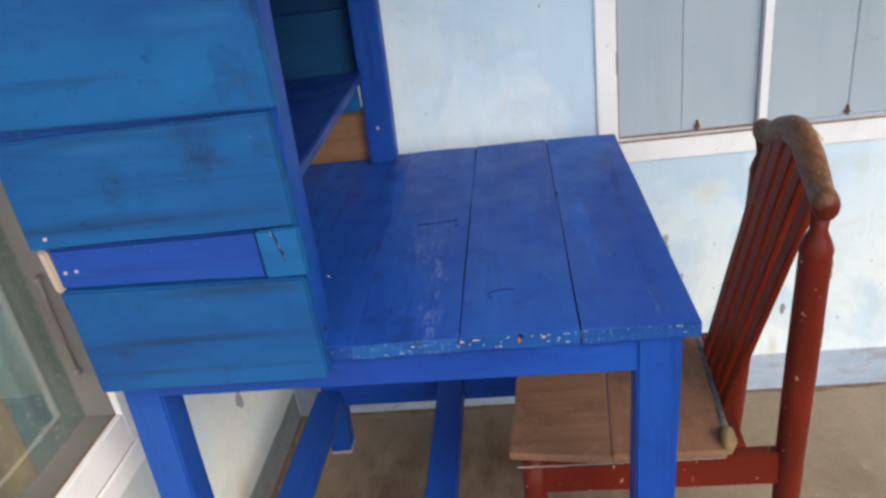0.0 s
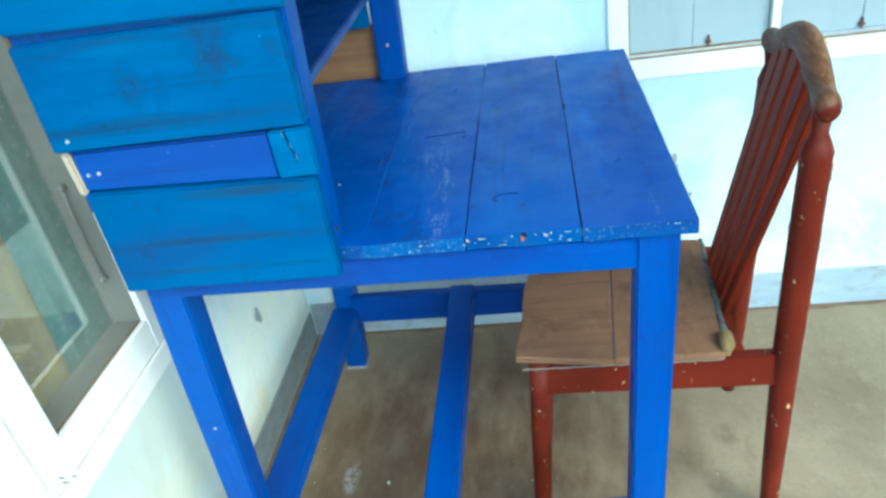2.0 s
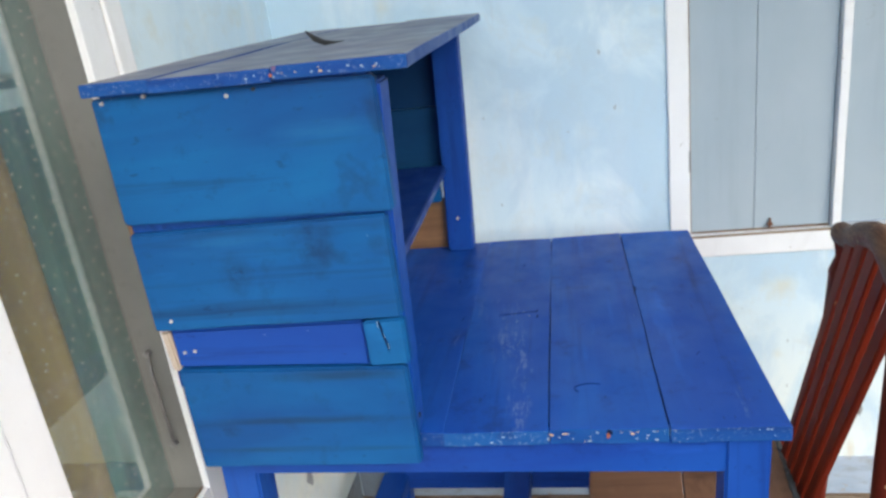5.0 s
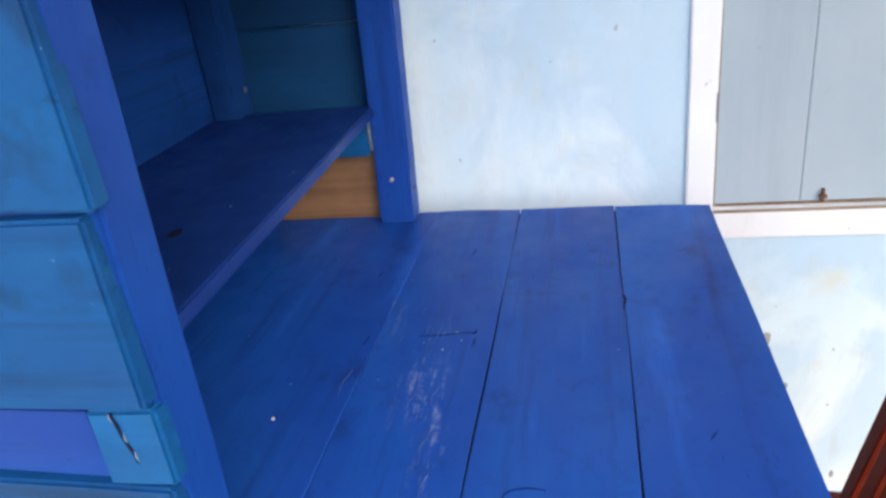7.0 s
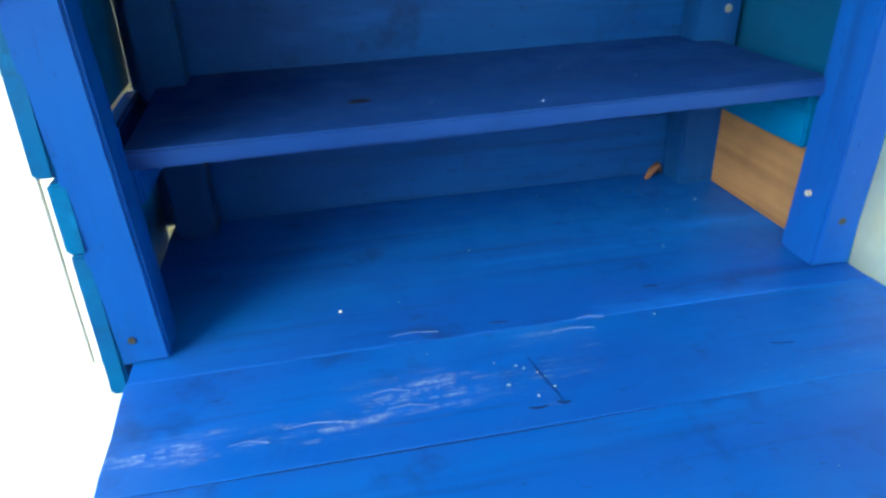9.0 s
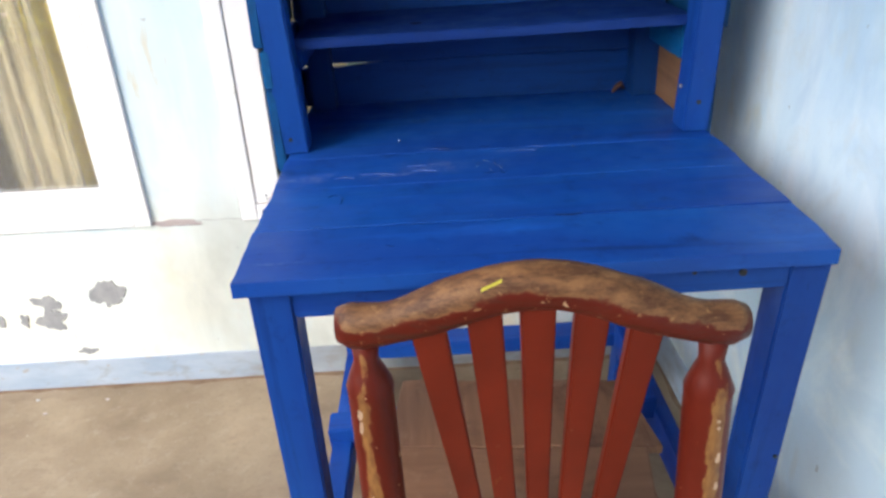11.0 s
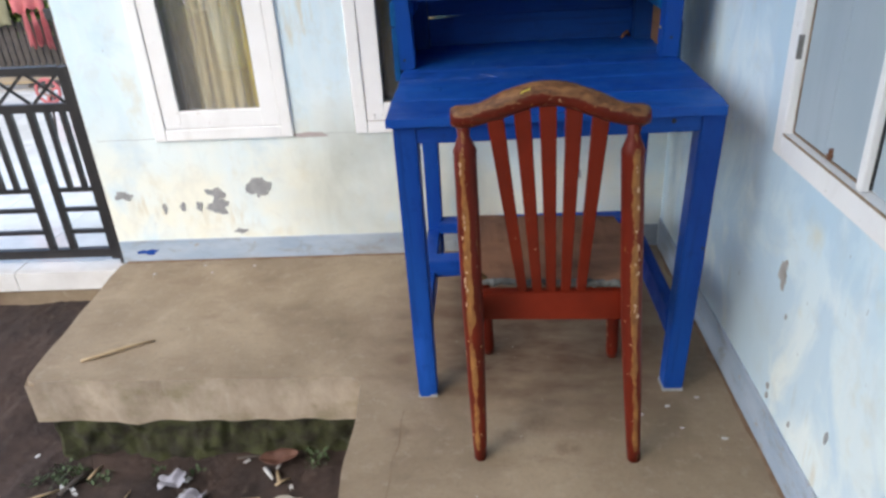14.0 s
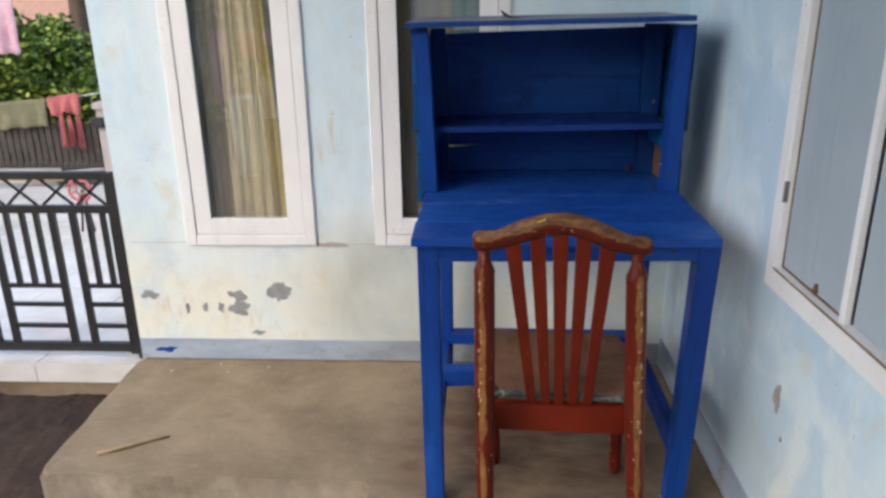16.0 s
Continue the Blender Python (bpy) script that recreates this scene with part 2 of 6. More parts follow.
def worn_where(m, direction, lo, hi, tan, brown, stretch, ragged=0.9):
    """Paint worn off on the side of a part that faces one way, with a ragged edge."""
    nt = m.node_tree
    b = nt.nodes["Principled BSDF"]
    old = b.inputs["Base Color"].links[0].from_socket
    tc = nt.nodes.new("ShaderNodeTexCoord")
    d = nt.nodes.new("ShaderNodeVectorMath")
    d.operation = "DOT_PRODUCT"
    d.inputs[1].default_value = Vector(direction).normalized()
    nt.links.new(tc.outputs["Normal"], d.inputs[0])
    rag = noise_tex(nt, coords(nt, stretch, 6), 1.0, 5, 0.65)
    k = nt.nodes.new("ShaderNodeMath")
    k.operation = "MULTIPLY_ADD"
    k.inputs[1].default_value, k.inputs[2].default_value = ragged, -ragged / 2
    nt.links.new(rag, k.inputs[0])
    total = nt.nodes.new("ShaderNodeMath")
    nt.links.new(d.outputs["Value"], total.inputs[0])
    nt.links.new(k.outputs[0], total.inputs[1])
    tone = noise_tex(nt, coords(nt, stretch, 2), 1.7, 5, 0.7)
    paint(nt, b, mix(nt, ramp(nt, total.outputs[0], (lo, 0.0), (hi, 1.0)), old, mix(nt, ramp(nt, tone, (0.38, 0.0), (0.62, 1.0)), tan, brown)))
    return m


# one chair red: dimmer on posts and rails, brighter on the front-lit slats
red_mat = red_paint("worn_red_paint", 0.0)
red_slat = red_paint("lit_red_slat_paint", -0.3, 0.745, (0.180, 0.0190, 0.007))
TAN, BROWN = (0.30, 0.145, 0.045), (0.17, 0.07, 0.026)
post_l = worn_where(red_paint("rubbed_post_paint_a", 0.05), (-0.25, -1, 0), 0.935, 0.965, TAN, BROWN, (45, 45, 16), 0.42)
post_r = worn_where(red_paint("rubbed_post_paint_b", 0.05), (0.10, -1, 0), 0.945, 0.975, TAN, BROWN, (45, 45, 16), 0.42)
crest_mat = worn_where(red_paint("bare_crest_paint", -0.1), (0, 0.25, 1), 0.10, 0.45, (0.190, 0.088, 0.044), (0.105, 0.043, 0.024), (12, 50, 50), 0.7)
crest_mat = worn_where(crest_mat, (0, -0.66, 0.75), 0.70, 0.78, (0.26, 0.128, 0.054), (0.105, 0.046, 0.023), (20, 46, 46), 0.95)
nt = crest_mat.node_tree
b = nt.nodes["Principled BSDF"]
col = b.inputs["Base Color"].links[0].from_socket
vein = noise_tex(nt, coords(nt, (14, 150, 150), 7), 1.0, 5, 0.7)
col = mix(nt, ramp(nt, vein, (0.52, 0.0), (0.64, 0.65)), col, (0.065, 0.027, 0.016))
fray = noise_tex(nt, coords(nt, (1, 1, 1), 3), 105.0, 4, 0.7)
col = mix(nt, ramp(nt, fray, (0.62, 0.0), (0.68, 0.7)), col, (0.36, 0.20, 0.085))
paint(nt, b, col)
relief(nt, b, vein, 0.35, 0.002)


def wall_paint(name, cream_low, blue_share, streaks):
    m, nt, b = material(name, 0.75, spec=0.25)
    big = noise_tex(nt, coords(nt, (1, 1, 0.7)), 1.6, 5, 0.6)
    col = mix(nt, ramp(nt, big, (0.36, 0.0), (0.64, 1.0)), (0.59, 0.76, 0.87), (0.74, 0.86, 0.90))
    drips = noise_tex(nt, coords(nt, (9, 9, 1.1)), 1.0, 5, 0.6)
    col = mix(nt, ramp(nt, drips, (0.5, 0.0), (0.70, streaks)), col, (0.88, 0.91, 0.91))
    tc = nt.nodes.new("ShaderNodeTexCoord")
    sp = nt.nodes.new("ShaderNodeSeparateXYZ")
    nt.links.new(tc.outputs["Object"], sp.inputs[0])
    mr = nt.nodes.new("ShaderNodeMapRange")
    mr.inputs["From Min"].default_value, mr.inputs["From Max"].default_value = 0.62, 0.30
    nt.links.new(sp.outputs["Z"], mr.inputs["Value"])
    fade = noise_tex(nt, coords(nt, (1, 1, 1)), 4.5, 4)
    col = mix(nt, times(nt, mr.outputs[0], ramp(nt, fade, (0.3, 0.3), (0.6, cream_low))), col, (0.83, 0.83, 0.72))
    stain = noise_tex(nt, coords(nt, (1, 1, 0.8)), 7.0, 4, 0.6)
    col = mix(nt, ramp(nt, stain, (0.58, 0.0), (0.72, 0.45)), col, (0.66, 0.60, 0.42))
    drip = noise_tex(nt, coords(nt, (40, 40, 7)), 1.0, 4, 0.6)
    for centre, radii in (((-1.165, 0, 0.84), (0.07, 0.2, 0.11)), ((-1.225, 0, 0.78), (0.04, 0.2, 0.06)), ((-1.52, 0, 0.17), (0.16, 0.2, 0.07)), ((-1.79, 0, 0.22), (0.10, 0.2, 0.06)), ((0.0, -1.116, 0.213), (0.2, 0.022, 0.055)), ((0.0, -1.179, 0.221), (0.2, 0.018, 0.04)), ((0.0, -0.690, 0.256), (0.2, 0.03, 0.05)), ((0.0, -1.230, 0.127), (0.2, 0.06, 0.06))):
        w = times(nt, ramp(nt, ball(nt, centre, radii), (0.0, 0.0), (0.6, 1.0)), ramp(nt, drip, (0.48, 0.0), (0.64, 0.5)))
        col = mix(nt, w, col, (0.60, 0.50, 0.30))
    # dim patch low by the desk: grime, with the wall's shade painted in
    grime_dim = noise_tex(nt, coords(nt, (1, 1, 0.6)), 5.0, 6, 0.65, 0.5)
    col = mix(nt, times(nt, ramp(nt, ball(nt, (-0.92, 0, 0.24), (0.46, 0.2, 0.40)), (0.0, 0.0), (0.5, 1.0)), ramp(nt, grime_dim, (0.30, 0.35), (0.65, 0.9))), col, (0.47, 0.50, 0.45))
    cloud = noise_tex(nt, coords(nt, (1, 1, 0.8)), 13.0, 6, 0.7, 0.6)
    col = mix(nt, ramp(nt, cloud, (0.50, 0.0), (0.72, 0.38)), col, (0.60, 0.62, 0.58))
    rubs = noise_tex(nt, coords(nt, (60, 60, 9)), 1.0, 4, 0.65)
    col = mix(nt, ramp(nt, rubs, (0.64, 0.0), (0.76, 0.30)), col, (0.50, 0.55, 0.58))
    blue = noise_tex(nt, coords(nt, (1.3, 1.3, 1.0)), 3.1, 5, 0.6, 0.5)
    col = mix(nt, ramp(nt, blue, (0.60 - 0.2 * blue_share, 0.0), (0.72 - 0.2 * blue_share, 0.35 + 0.3 * blue_share)), col, (0.46, 0.63, 0.76))
    nick = noise_tex(nt, coords(nt, (1, 1, 0.7)), 42.0, 2)
    col = mix(nt, ramp(nt, nick, (0.745, 0.0), (0.765, 0.6)), col, (0.30, 0.33, 0.34))
    paint(nt, b, col)
    relief(nt, b, noise_tex(nt, coords(nt), 38.0, 5, 0.6), 0.15, 0.004)
    return m


wall_mat = wall_paint("pale_blue_limewash", 1.0, 0.1, 0.5)
wall_mat_e = wall_paint("pale_blue_limewash_side", 0.4, 0.85, 0.45)


def plain(name, a, bcol, scale=8.0, rough=0.6, bump=0.1, metal=0.0, detail=5, spec=0.5, bscale=None):
    m, nt, b = material(name, rough, metal, spec)
    n = noise_tex(nt, coords(nt, (1, 1, 1), 5), scale, detail, 0.6)
    col = mix(nt, ramp(nt, n, (0.32, 0.0), (0.7, 1.0)), a, bcol)
    n2 = noise_tex(nt, coords(nt, (1, 1, 1), 3), (bscale or scale * 9), 4, 0.6)
    col = mix(nt, ramp(nt, n2, (0.58, 0.0), (0.75, 0.3)), col, tuple(0.6 * v for v in a))
    paint(nt, b, col)
    relief(nt, b, n2, bump, 0.006)
    return m


white_paint, nt, b = material("white_gloss_paint", 0.45, spec=0.4)
tone = noise_tex(nt, coords(nt), 7.0, 5, 0.6)
col = mix(nt, ramp(nt, tone, (0.32, 0.0), (0.70, 1.0)), (0.90, 0.905, 0.905), (0.85, 0.85, 0.845))
film = noise_tex(nt, coords(nt, (6, 6, 2)), 2.2, 6, 0.7, 0.5)
col = mix(nt, ramp(nt, film, (0.54, 0.0), (0.76, 0.32)), col, (0.62, 0.60, 0.56))
spot = noise_tex(nt, coords(nt), 60.0, 3, 0.6)
col = mix(nt, ramp(nt, spot, (0.70, 0.0), (0.74, 0.6)), col, (0.38, 0.34, 0.28))
paint(nt, b, col)
relief(nt, b, tone, 0.06, 0.004)
# tone of the unseen ceiling, picked for the light it bounces down
ceiling_mat = plain("ceiling_bounce_board", (0.56, 0.52, 0.46), (0.48, 0.44, 0.39), 3, 0.8, 0.1)
panel_mat, nt, b = material("grey_blue_panel_paint", 0.5, spec=0.4)
tone = noise_tex(nt, coords(nt, (1, 1, 0.6)), 4.0, 5, 0.6)
col = mix(nt, ramp(nt, tone, (0.32, 0.0), (0.70, 1.0)), (0.355, 0.435, 0.49), (0.425, 0.495, 0.54))
runs = noise_tex(nt, coords(nt, (30, 30, 2.2)), 1.0, 5, 0.6)
col = mix(nt, ramp(nt, runs, (0.55, 0.0), (0.75, 0.30)), col, (0.30, 0.36, 0.40))
smut = noise_tex(nt, coords(nt), 22.0, 5, 0.7)
col = mix(nt, ramp(nt, smut, (0.66, 0.0), (0.74, 0.45)), col, (0.24, 0.26, 0.27))
paint(nt, b, col)
relief(nt, b, runs, 0.08, 0.003)
band_mat, nt, b = material("grey_blue_skirting", 0.65, spec=0.3)
tone = noise_tex(nt, coords(nt, (1, 1, 3)), 5.0, 5, 0.6)
col = mix(nt, ramp(nt, tone, (0.32, 0.0), (0.68, 1.0)), (0.30, 0.38, 0.48), (0.42, 0.49, 0.57))
grime_dim = noise_tex(nt, coords(nt, (1, 1, 2)), 9.0, 6, 0.7, 0.4)
col = mix(nt, ramp(nt, grime_dim, (0.52, 0.0), (0.70, 0.75)), col, (0.27, 0.25, 0.21))
flake = noise_tex(nt, coords(nt, (1, 1, 1.5)), 26.0, 4, 0.65)
col = mix(nt, ramp(nt, flake, (0.645, 0.0), (0.665, 0.9)), col, (0.36, 0.33, 0.29))
# greyer and darker along the stretch behind the desk
col = mix(nt, times(nt, ramp(nt, ball(nt, (-0.46, 0, 0.04), (0.85, 0.3, 0.3)), (0.1, 0.0), (0.6, 1.0)), ramp(nt, grime_dim, (0.30, 0.4), (0.6, 0.9))), col, (0.25, 0.255, 0.245))
paint(nt, b, col)
relief(nt, b, flake, 0.25, 0.003)
cement_mat = plain("bare_cement", (0.25, 0.26, 0.265), (0.37, 0.37, 0.37), 30, 0.85, 0.3)
pink_cement = plain("pinkish_cement", (0.42, 0.37, 0.36), (0.5, 0.44, 0.42), 30, 0.85, 0.3)
metal_mat = plain("black_gate_enamel", (0.018, 0.018, 0.020), (0.03, 0.028, 0.028), 12, 0.4, 0.05)
steel_mat = plain("dull_steel", (0.24, 0.24, 0.24), (0.15, 0.14, 0.13), 30, 0.5, 0.1, 0.2)
rust_mat = plain("rusty_iron", (0.22, 0.10, 0.05), (0.12, 0.05, 0.03), 40, 0.8, 0.3)
nail_mat = plain("nail_head", (0.42, 0.41, 0.40), (0.34, 0.29, 0.26), 60, 0.5, 0.05)
dark_mat = plain("black_rubber", (0.015, 0.015, 0.017), (0.03, 0.03, 0.03), 20, 0.6, 0.1)
# whitish rebate paint turned grey to hold the recess shade
sash_mat = plain("shaded_sash_grey", (0.15, 0.15, 0.14), (0.20, 0.20, 0.185), 6, 0.5, 0.05)
tile_mat = plain("white_glazed_tile", (0.78, 0.77, 0.75), (0.60, 0.58, 0.55), 4, 0.12, 0.02)
room_mat = plain("dim_room_plaster", (0.42, 0.38, 0.31), (0.32, 0.29, 0.24), 3, 0.8, 0.05)
curtain_y = plain("yellow_curtain_cloth", (0.60, 0.46, 0.06), (0.45, 0.33, 0.05), 14, 0.8, 0.1)
curtain_s = plain("sheer_curtain_cloth", (0.56, 0.42, 0.13), (0.34, 0.23, 0.07), 14, 0.8, 0.1)
def dotted(name, a, bcol):
    """Thin printed cloth with small white dots."""
    m, nt, b = material(name, 0.85)
    vo = nt.nodes.new("ShaderNodeTexVoronoi")
    vo.voronoi_dimensions = "2D"
    vo.inputs["Scale"].default_value = 48.0
    vo.inputs["Randomness"].default_value = 0.8
    tc = nt.nodes.new("ShaderNodeTexCoord")
    sp = nt.nodes.new("ShaderNodeSeparateXYZ")
    cb = nt.nodes.new("ShaderNodeCombineXYZ")
    nt.links.new(tc.outputs["Object"], sp.inputs[0])
    nt.links.new(sp.outputs["X"], cb.inputs["X"])
    nt.links.new(sp.outputs["Z"], cb.inputs["Y"])
    nt.links.new(cb.outputs[0], vo.inputs["Vector"])
    cloth = mix(nt, ramp(nt, noise_tex(nt, coords(nt, (30, 30, 3)), 1.0, 4), (0.35, 0.0), (0.65, 1.0)), a, bcol)
    paint(nt, b, mix(nt, ramp(nt, vo.outputs["Distance"], (0.05, 1.0), (0.10, 0.0)), cloth, (0.42, 0.46, 0.43)))
    return m


curtain_g = dotted("green_dotted_cloth", (0.030, 0.125, 0.105), (0.055, 0.190, 0.160))
curtain_yd = dotted("yellow_dotted_cloth", (0.30, 0.235, 0.05), (0.21, 0.16, 0.045))
curtain_w = plain("reflected_brown_cloth", (0.32, 0.25, 0.11), (0.20, 0.15, 0.07), 9, 0.9, 0.1)
cloth_olive = plain("olive_cloth", (0.20, 0.19, 0.11), (0.15, 0.14, 0.08), 12, 0.9, 0.2)
cloth_red = plain("faded_red_cloth", (0.42, 0.10, 0.10), (0.5, 0.16, 0.16), 12, 0.9, 0.2)
cloth_dusty = plain("dusty_pink_cloth", (0.34, 0.21, 0.17), (0.22, 0.14, 0.11), 12, 0.9, 0.2)
cloth_pink = plain("pink_cloth", (0.55, 0.30, 0.36), (0.68, 0.45, 0.5), 12, 0.9, 0.2)
fence_mat = plain("weathered_fence_wood", (0.045, 0.037, 0.031), (0.075, 0.062, 0.052), 12, 0.85, 0.3)
moss_mat = plain("mossy_stone", (0.016, 0.012, 0.009), (0.060, 0.066, 0.020), 17, 0.95, 0.8)
roof_mat = plain("clay_roof_tile", (0.52, 0.30, 0.21), (0.42, 0.23, 0.16), 14, 0.8, 0.4)
leaf_dry = plain("dry_leaf", (0.16, 0.075, 0.048), (0.10, 0.045, 0.03), 30, 0.7, 0.3)
paper_mat = plain("white_litter", (0.60, 0.59, 0.56), (0.42, 0.41, 0.40), 20, 0.6, 0.1)
plastic_mat = plain("clear_plastic_litter", (0.42, 0.41, 0.44), (0.27, 0.26, 0.30), 28, 0.2, 0.1)
weed_mat = plain("weed_green", (0.045, 0.075, 0.024), (0.065, 0.095, 0.035), 30, 0.7, 0.1)
tarp_mat = plain("grey_laminate", (0.030, 0.030, 0.027), (0.12, 0.125, 0.12), 30, 0.6, 0.2)
foam_mat = plain("yellowed_foam", (0.27, 0.18, 0.065), (0.16, 0.11, 0.05), 50, 0.9, 0.5)

faint = plain("faint_blue_mark", (0.006, 0.036, 0.19), (0.005, 0.024, 0.12), 60.0, 0.7, 0.1, 0.0, 5, 0.1)
ink = plain("dark_blue_mark", (0.008, 0.014, 0.050), (0.009, 0.011, 0.030), 8.0, 0.8, 0.1, 0.0, 5, 0.08)
pale_chip = plain("pale_bare_chip", (0.46, 0.29, 0.18), (0.54, 0.38, 0.26), 60)
white_chip = plain("white_primer_chip", (0.34, 0.40, 0.48), (0.20, 0.28, 0.40), 60)
pale_grime = plain("pale_grey_grime", (0.43, 0.42, 0.40), (0.30, 0.29, 0.27), 25, 0.9, 0.2)
rust_dirt = plain("rusty_floor_dirt", (0.17, 0.105, 0.062), (0.26, 0.18, 0.115), 25, 0.95, 0.6)
concrete, nt, b = material("worn_concrete", 0.8)
big = noise_tex(nt, coords(nt), 2.3, 6, 0.62, 0.3)
col = mix(nt, ramp(nt, big, (0.34, 0.0), (0.66, 1.0)), (0.200, 0.148, 0.092), (0.360, 0.280, 0.186))
mid = noise_tex(nt, coords(nt, (1, 2.2, 1)), 7.0, 5, 0.6)
col = mix(nt, ramp(nt, mid, (0.55, 0.0), (0.75, 0.55)), col, (0.185, 0.125, 0.080))
pale = noise_tex(nt, coords(nt), 24.0, 6, 0.75)
col = mix(nt, ramp(nt, pale, (0.54, 0.0), (0.74, 0.32)), col, (0.48, 0.42, 0.33))
# brown floor stain below the desk, deepened with the desk's shade painted in
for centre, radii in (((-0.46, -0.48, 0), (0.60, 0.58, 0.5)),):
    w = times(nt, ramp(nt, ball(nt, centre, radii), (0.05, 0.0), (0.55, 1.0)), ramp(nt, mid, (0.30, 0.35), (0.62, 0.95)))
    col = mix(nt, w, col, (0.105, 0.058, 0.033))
for x, y, r in ((-0.560, -0.981, 0.035), (-0.495, -0.943, 0.045), (-0.432, -1.027, 0.035), (-0.836, -0.956, 0.03), (-0.854, -0.659, 0.04)):
    w = times(nt, ramp(nt, ball(nt, (x, y, 0), (r * 1.3, r, 0.5)), (0.0, 0.0), (0.6, 0.55)), ramp(nt, pale, (0.36, 0.0), (0.60, 1.0)))
    col = mix(nt, w, col, (0.115, 0.062, 0.034))
spill = times(nt, ramp(nt, ball(nt, (-0.517, -0.213, 0), (0.055, 0.022, 0.5)), (0.0, 0.0), (0.5, 0.9)), ramp(nt, pale, (0.42, 0.0), (0.55, 1.0)))
col = mix(nt, spill, col, (0.36, 0.36, 0.36))
gritty = noise_tex(nt, coords(nt), 85.0, 5, 0.75)
col = mix(nt, ramp(nt, gritty, (0.52, 0.0), (0.72, 0.40)), col, (0.15, 0.11, 0.075))
smear = noise_tex(nt, coords(nt, (1, 1.6, 1)), 3.4, 6, 0.7, 0.8)
col = mix(nt, ramp(nt, smear, (0.56, 0.0), (0.76, 0.30)), col, (0.18, 0.12, 0.08))
dots = noise_tex(nt, coords(nt), 75.0, 2)
col = mix(nt, ramp(nt, dots, (0.75, 0.0), (0.77, 0.8)), col, (0.58, 0.54, 0.48))
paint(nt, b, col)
relief(nt, b, noise_tex(nt, coords(nt), 60.0, 6, 0.7), 0.25, 0.005)

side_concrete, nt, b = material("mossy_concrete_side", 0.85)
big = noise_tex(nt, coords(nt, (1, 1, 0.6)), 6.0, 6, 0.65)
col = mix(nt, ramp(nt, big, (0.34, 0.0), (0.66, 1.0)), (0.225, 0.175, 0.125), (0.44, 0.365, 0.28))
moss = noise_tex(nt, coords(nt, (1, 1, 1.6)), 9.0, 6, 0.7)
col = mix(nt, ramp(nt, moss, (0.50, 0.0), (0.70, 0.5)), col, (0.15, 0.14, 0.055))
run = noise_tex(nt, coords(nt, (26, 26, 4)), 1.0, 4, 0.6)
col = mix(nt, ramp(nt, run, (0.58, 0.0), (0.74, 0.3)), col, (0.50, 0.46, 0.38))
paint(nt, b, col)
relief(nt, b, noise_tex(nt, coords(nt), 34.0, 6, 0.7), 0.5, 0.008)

soil, nt, b = material("damp_soil", 0.9)
s1 = noise_tex(nt, coords(nt), 5.0, 6, 0.65)
s2 = noise_tex(nt, coords(nt), 30.0, 7, 0.8)
col = mix(nt, ramp(nt, s1, (0.35, 0.0), (0.68, 1.0)), (0.026, 0.016, 0.012), (0.080, 0.050, 0.037))
paint(nt, b, mix(nt, ramp(nt, s2, (0.55, 0.0), (0.7, 0.6)), col, (0.13, 0.095, 0.075)))
relief(nt, b, s2, 0.8, 0.02)

leaf_mat, nt, b = material("hedge_leaf", 0.5)
oi = nt.nodes.new("ShaderNodeNewGeometry")
paint(nt, b, ramp(nt, oi.outputs["Random Per Island"], (0.0, (0.03, 0.07, 0.015)), (0.5, (0.09, 0.17, 0.025)), (1.0, (0.42, 0.50, 0.08))))
b.inputs["Transmission Weight"].default_value = 0.0

glass, nt, b = material("window_glass", 0.02)
b.inputs["IOR"].default_value = 2.2
b.inputs["Base Color"].default_value = (0.92, 0.95, 0.94, 1)
b.inputs["Transmission Weight"].default_value = 0.945   # dust film, thickened to imitate the hazy yard reflection

# ---------------------------------------------------------------- mesh helpers
BASE = {}


def thing(name, base, label, category, group="", kind=""):
    ob = new(name)
    ob.location = base
    ob.empty_display_size = 0.05
    BASE[ob] = Vector(base)
    return tagged(ob, label, category, group, kind)


def mesh_of(name, bm, mat, smooth=False):
    me = bpy.data.meshes.new(name)
    bmesh.ops.recalc_face_normals(bm, faces=bm.faces)
    if smooth:
        for f in bm.faces:
            f.smooth = True
    bm.to_mesh(me)
    bm.free()
    for mm in mat if isinstance(mat, (list, tuple)) else [mat]:
        me.materials.append(mm)
    return me


def part(name, bm, mat, parent, label="", smooth=False):
    """One mesh under a thing or a part; the bmesh is in world metres."""
    bm.transform(Matrix.Translation(-BASE[parent]))
    ob = new(name, mesh_of(name, bm, mat, smooth))
    ob.parent = parent
    BASE[ob] = BASE[parent]
    if label:
        ob["label"] = label
    return ob


def solo(name, bm, mat, base, label, category, group="", kind="", smooth=False):
    """A top-level thing of one mesh."""
    bm.transform(Matrix.Translation(-Vector(base)))
    ob = new(name, mesh_of(name, bm, mat, smooth))
    ob.location = base
    BASE[ob] = Vector(base)
    return tagged(ob, label, category, group, kind)


def add_box(bm, x0, x1, y0, y1, z0, z1):
    vs = [bm.verts.new((x, y, z)) for z in (z0, z1) for x, y in ((x0, y0), (x1, y0), (x1, y1), (x0, y1))]
    for f in ((3, 2, 1, 0), (4, 5, 6, 7), (0, 1, 5, 4), (1, 2, 6, 5), (2, 3, 7, 6), (3, 0, 4, 7)):
        bm.faces.new([vs[i] for i in f])
    return vs


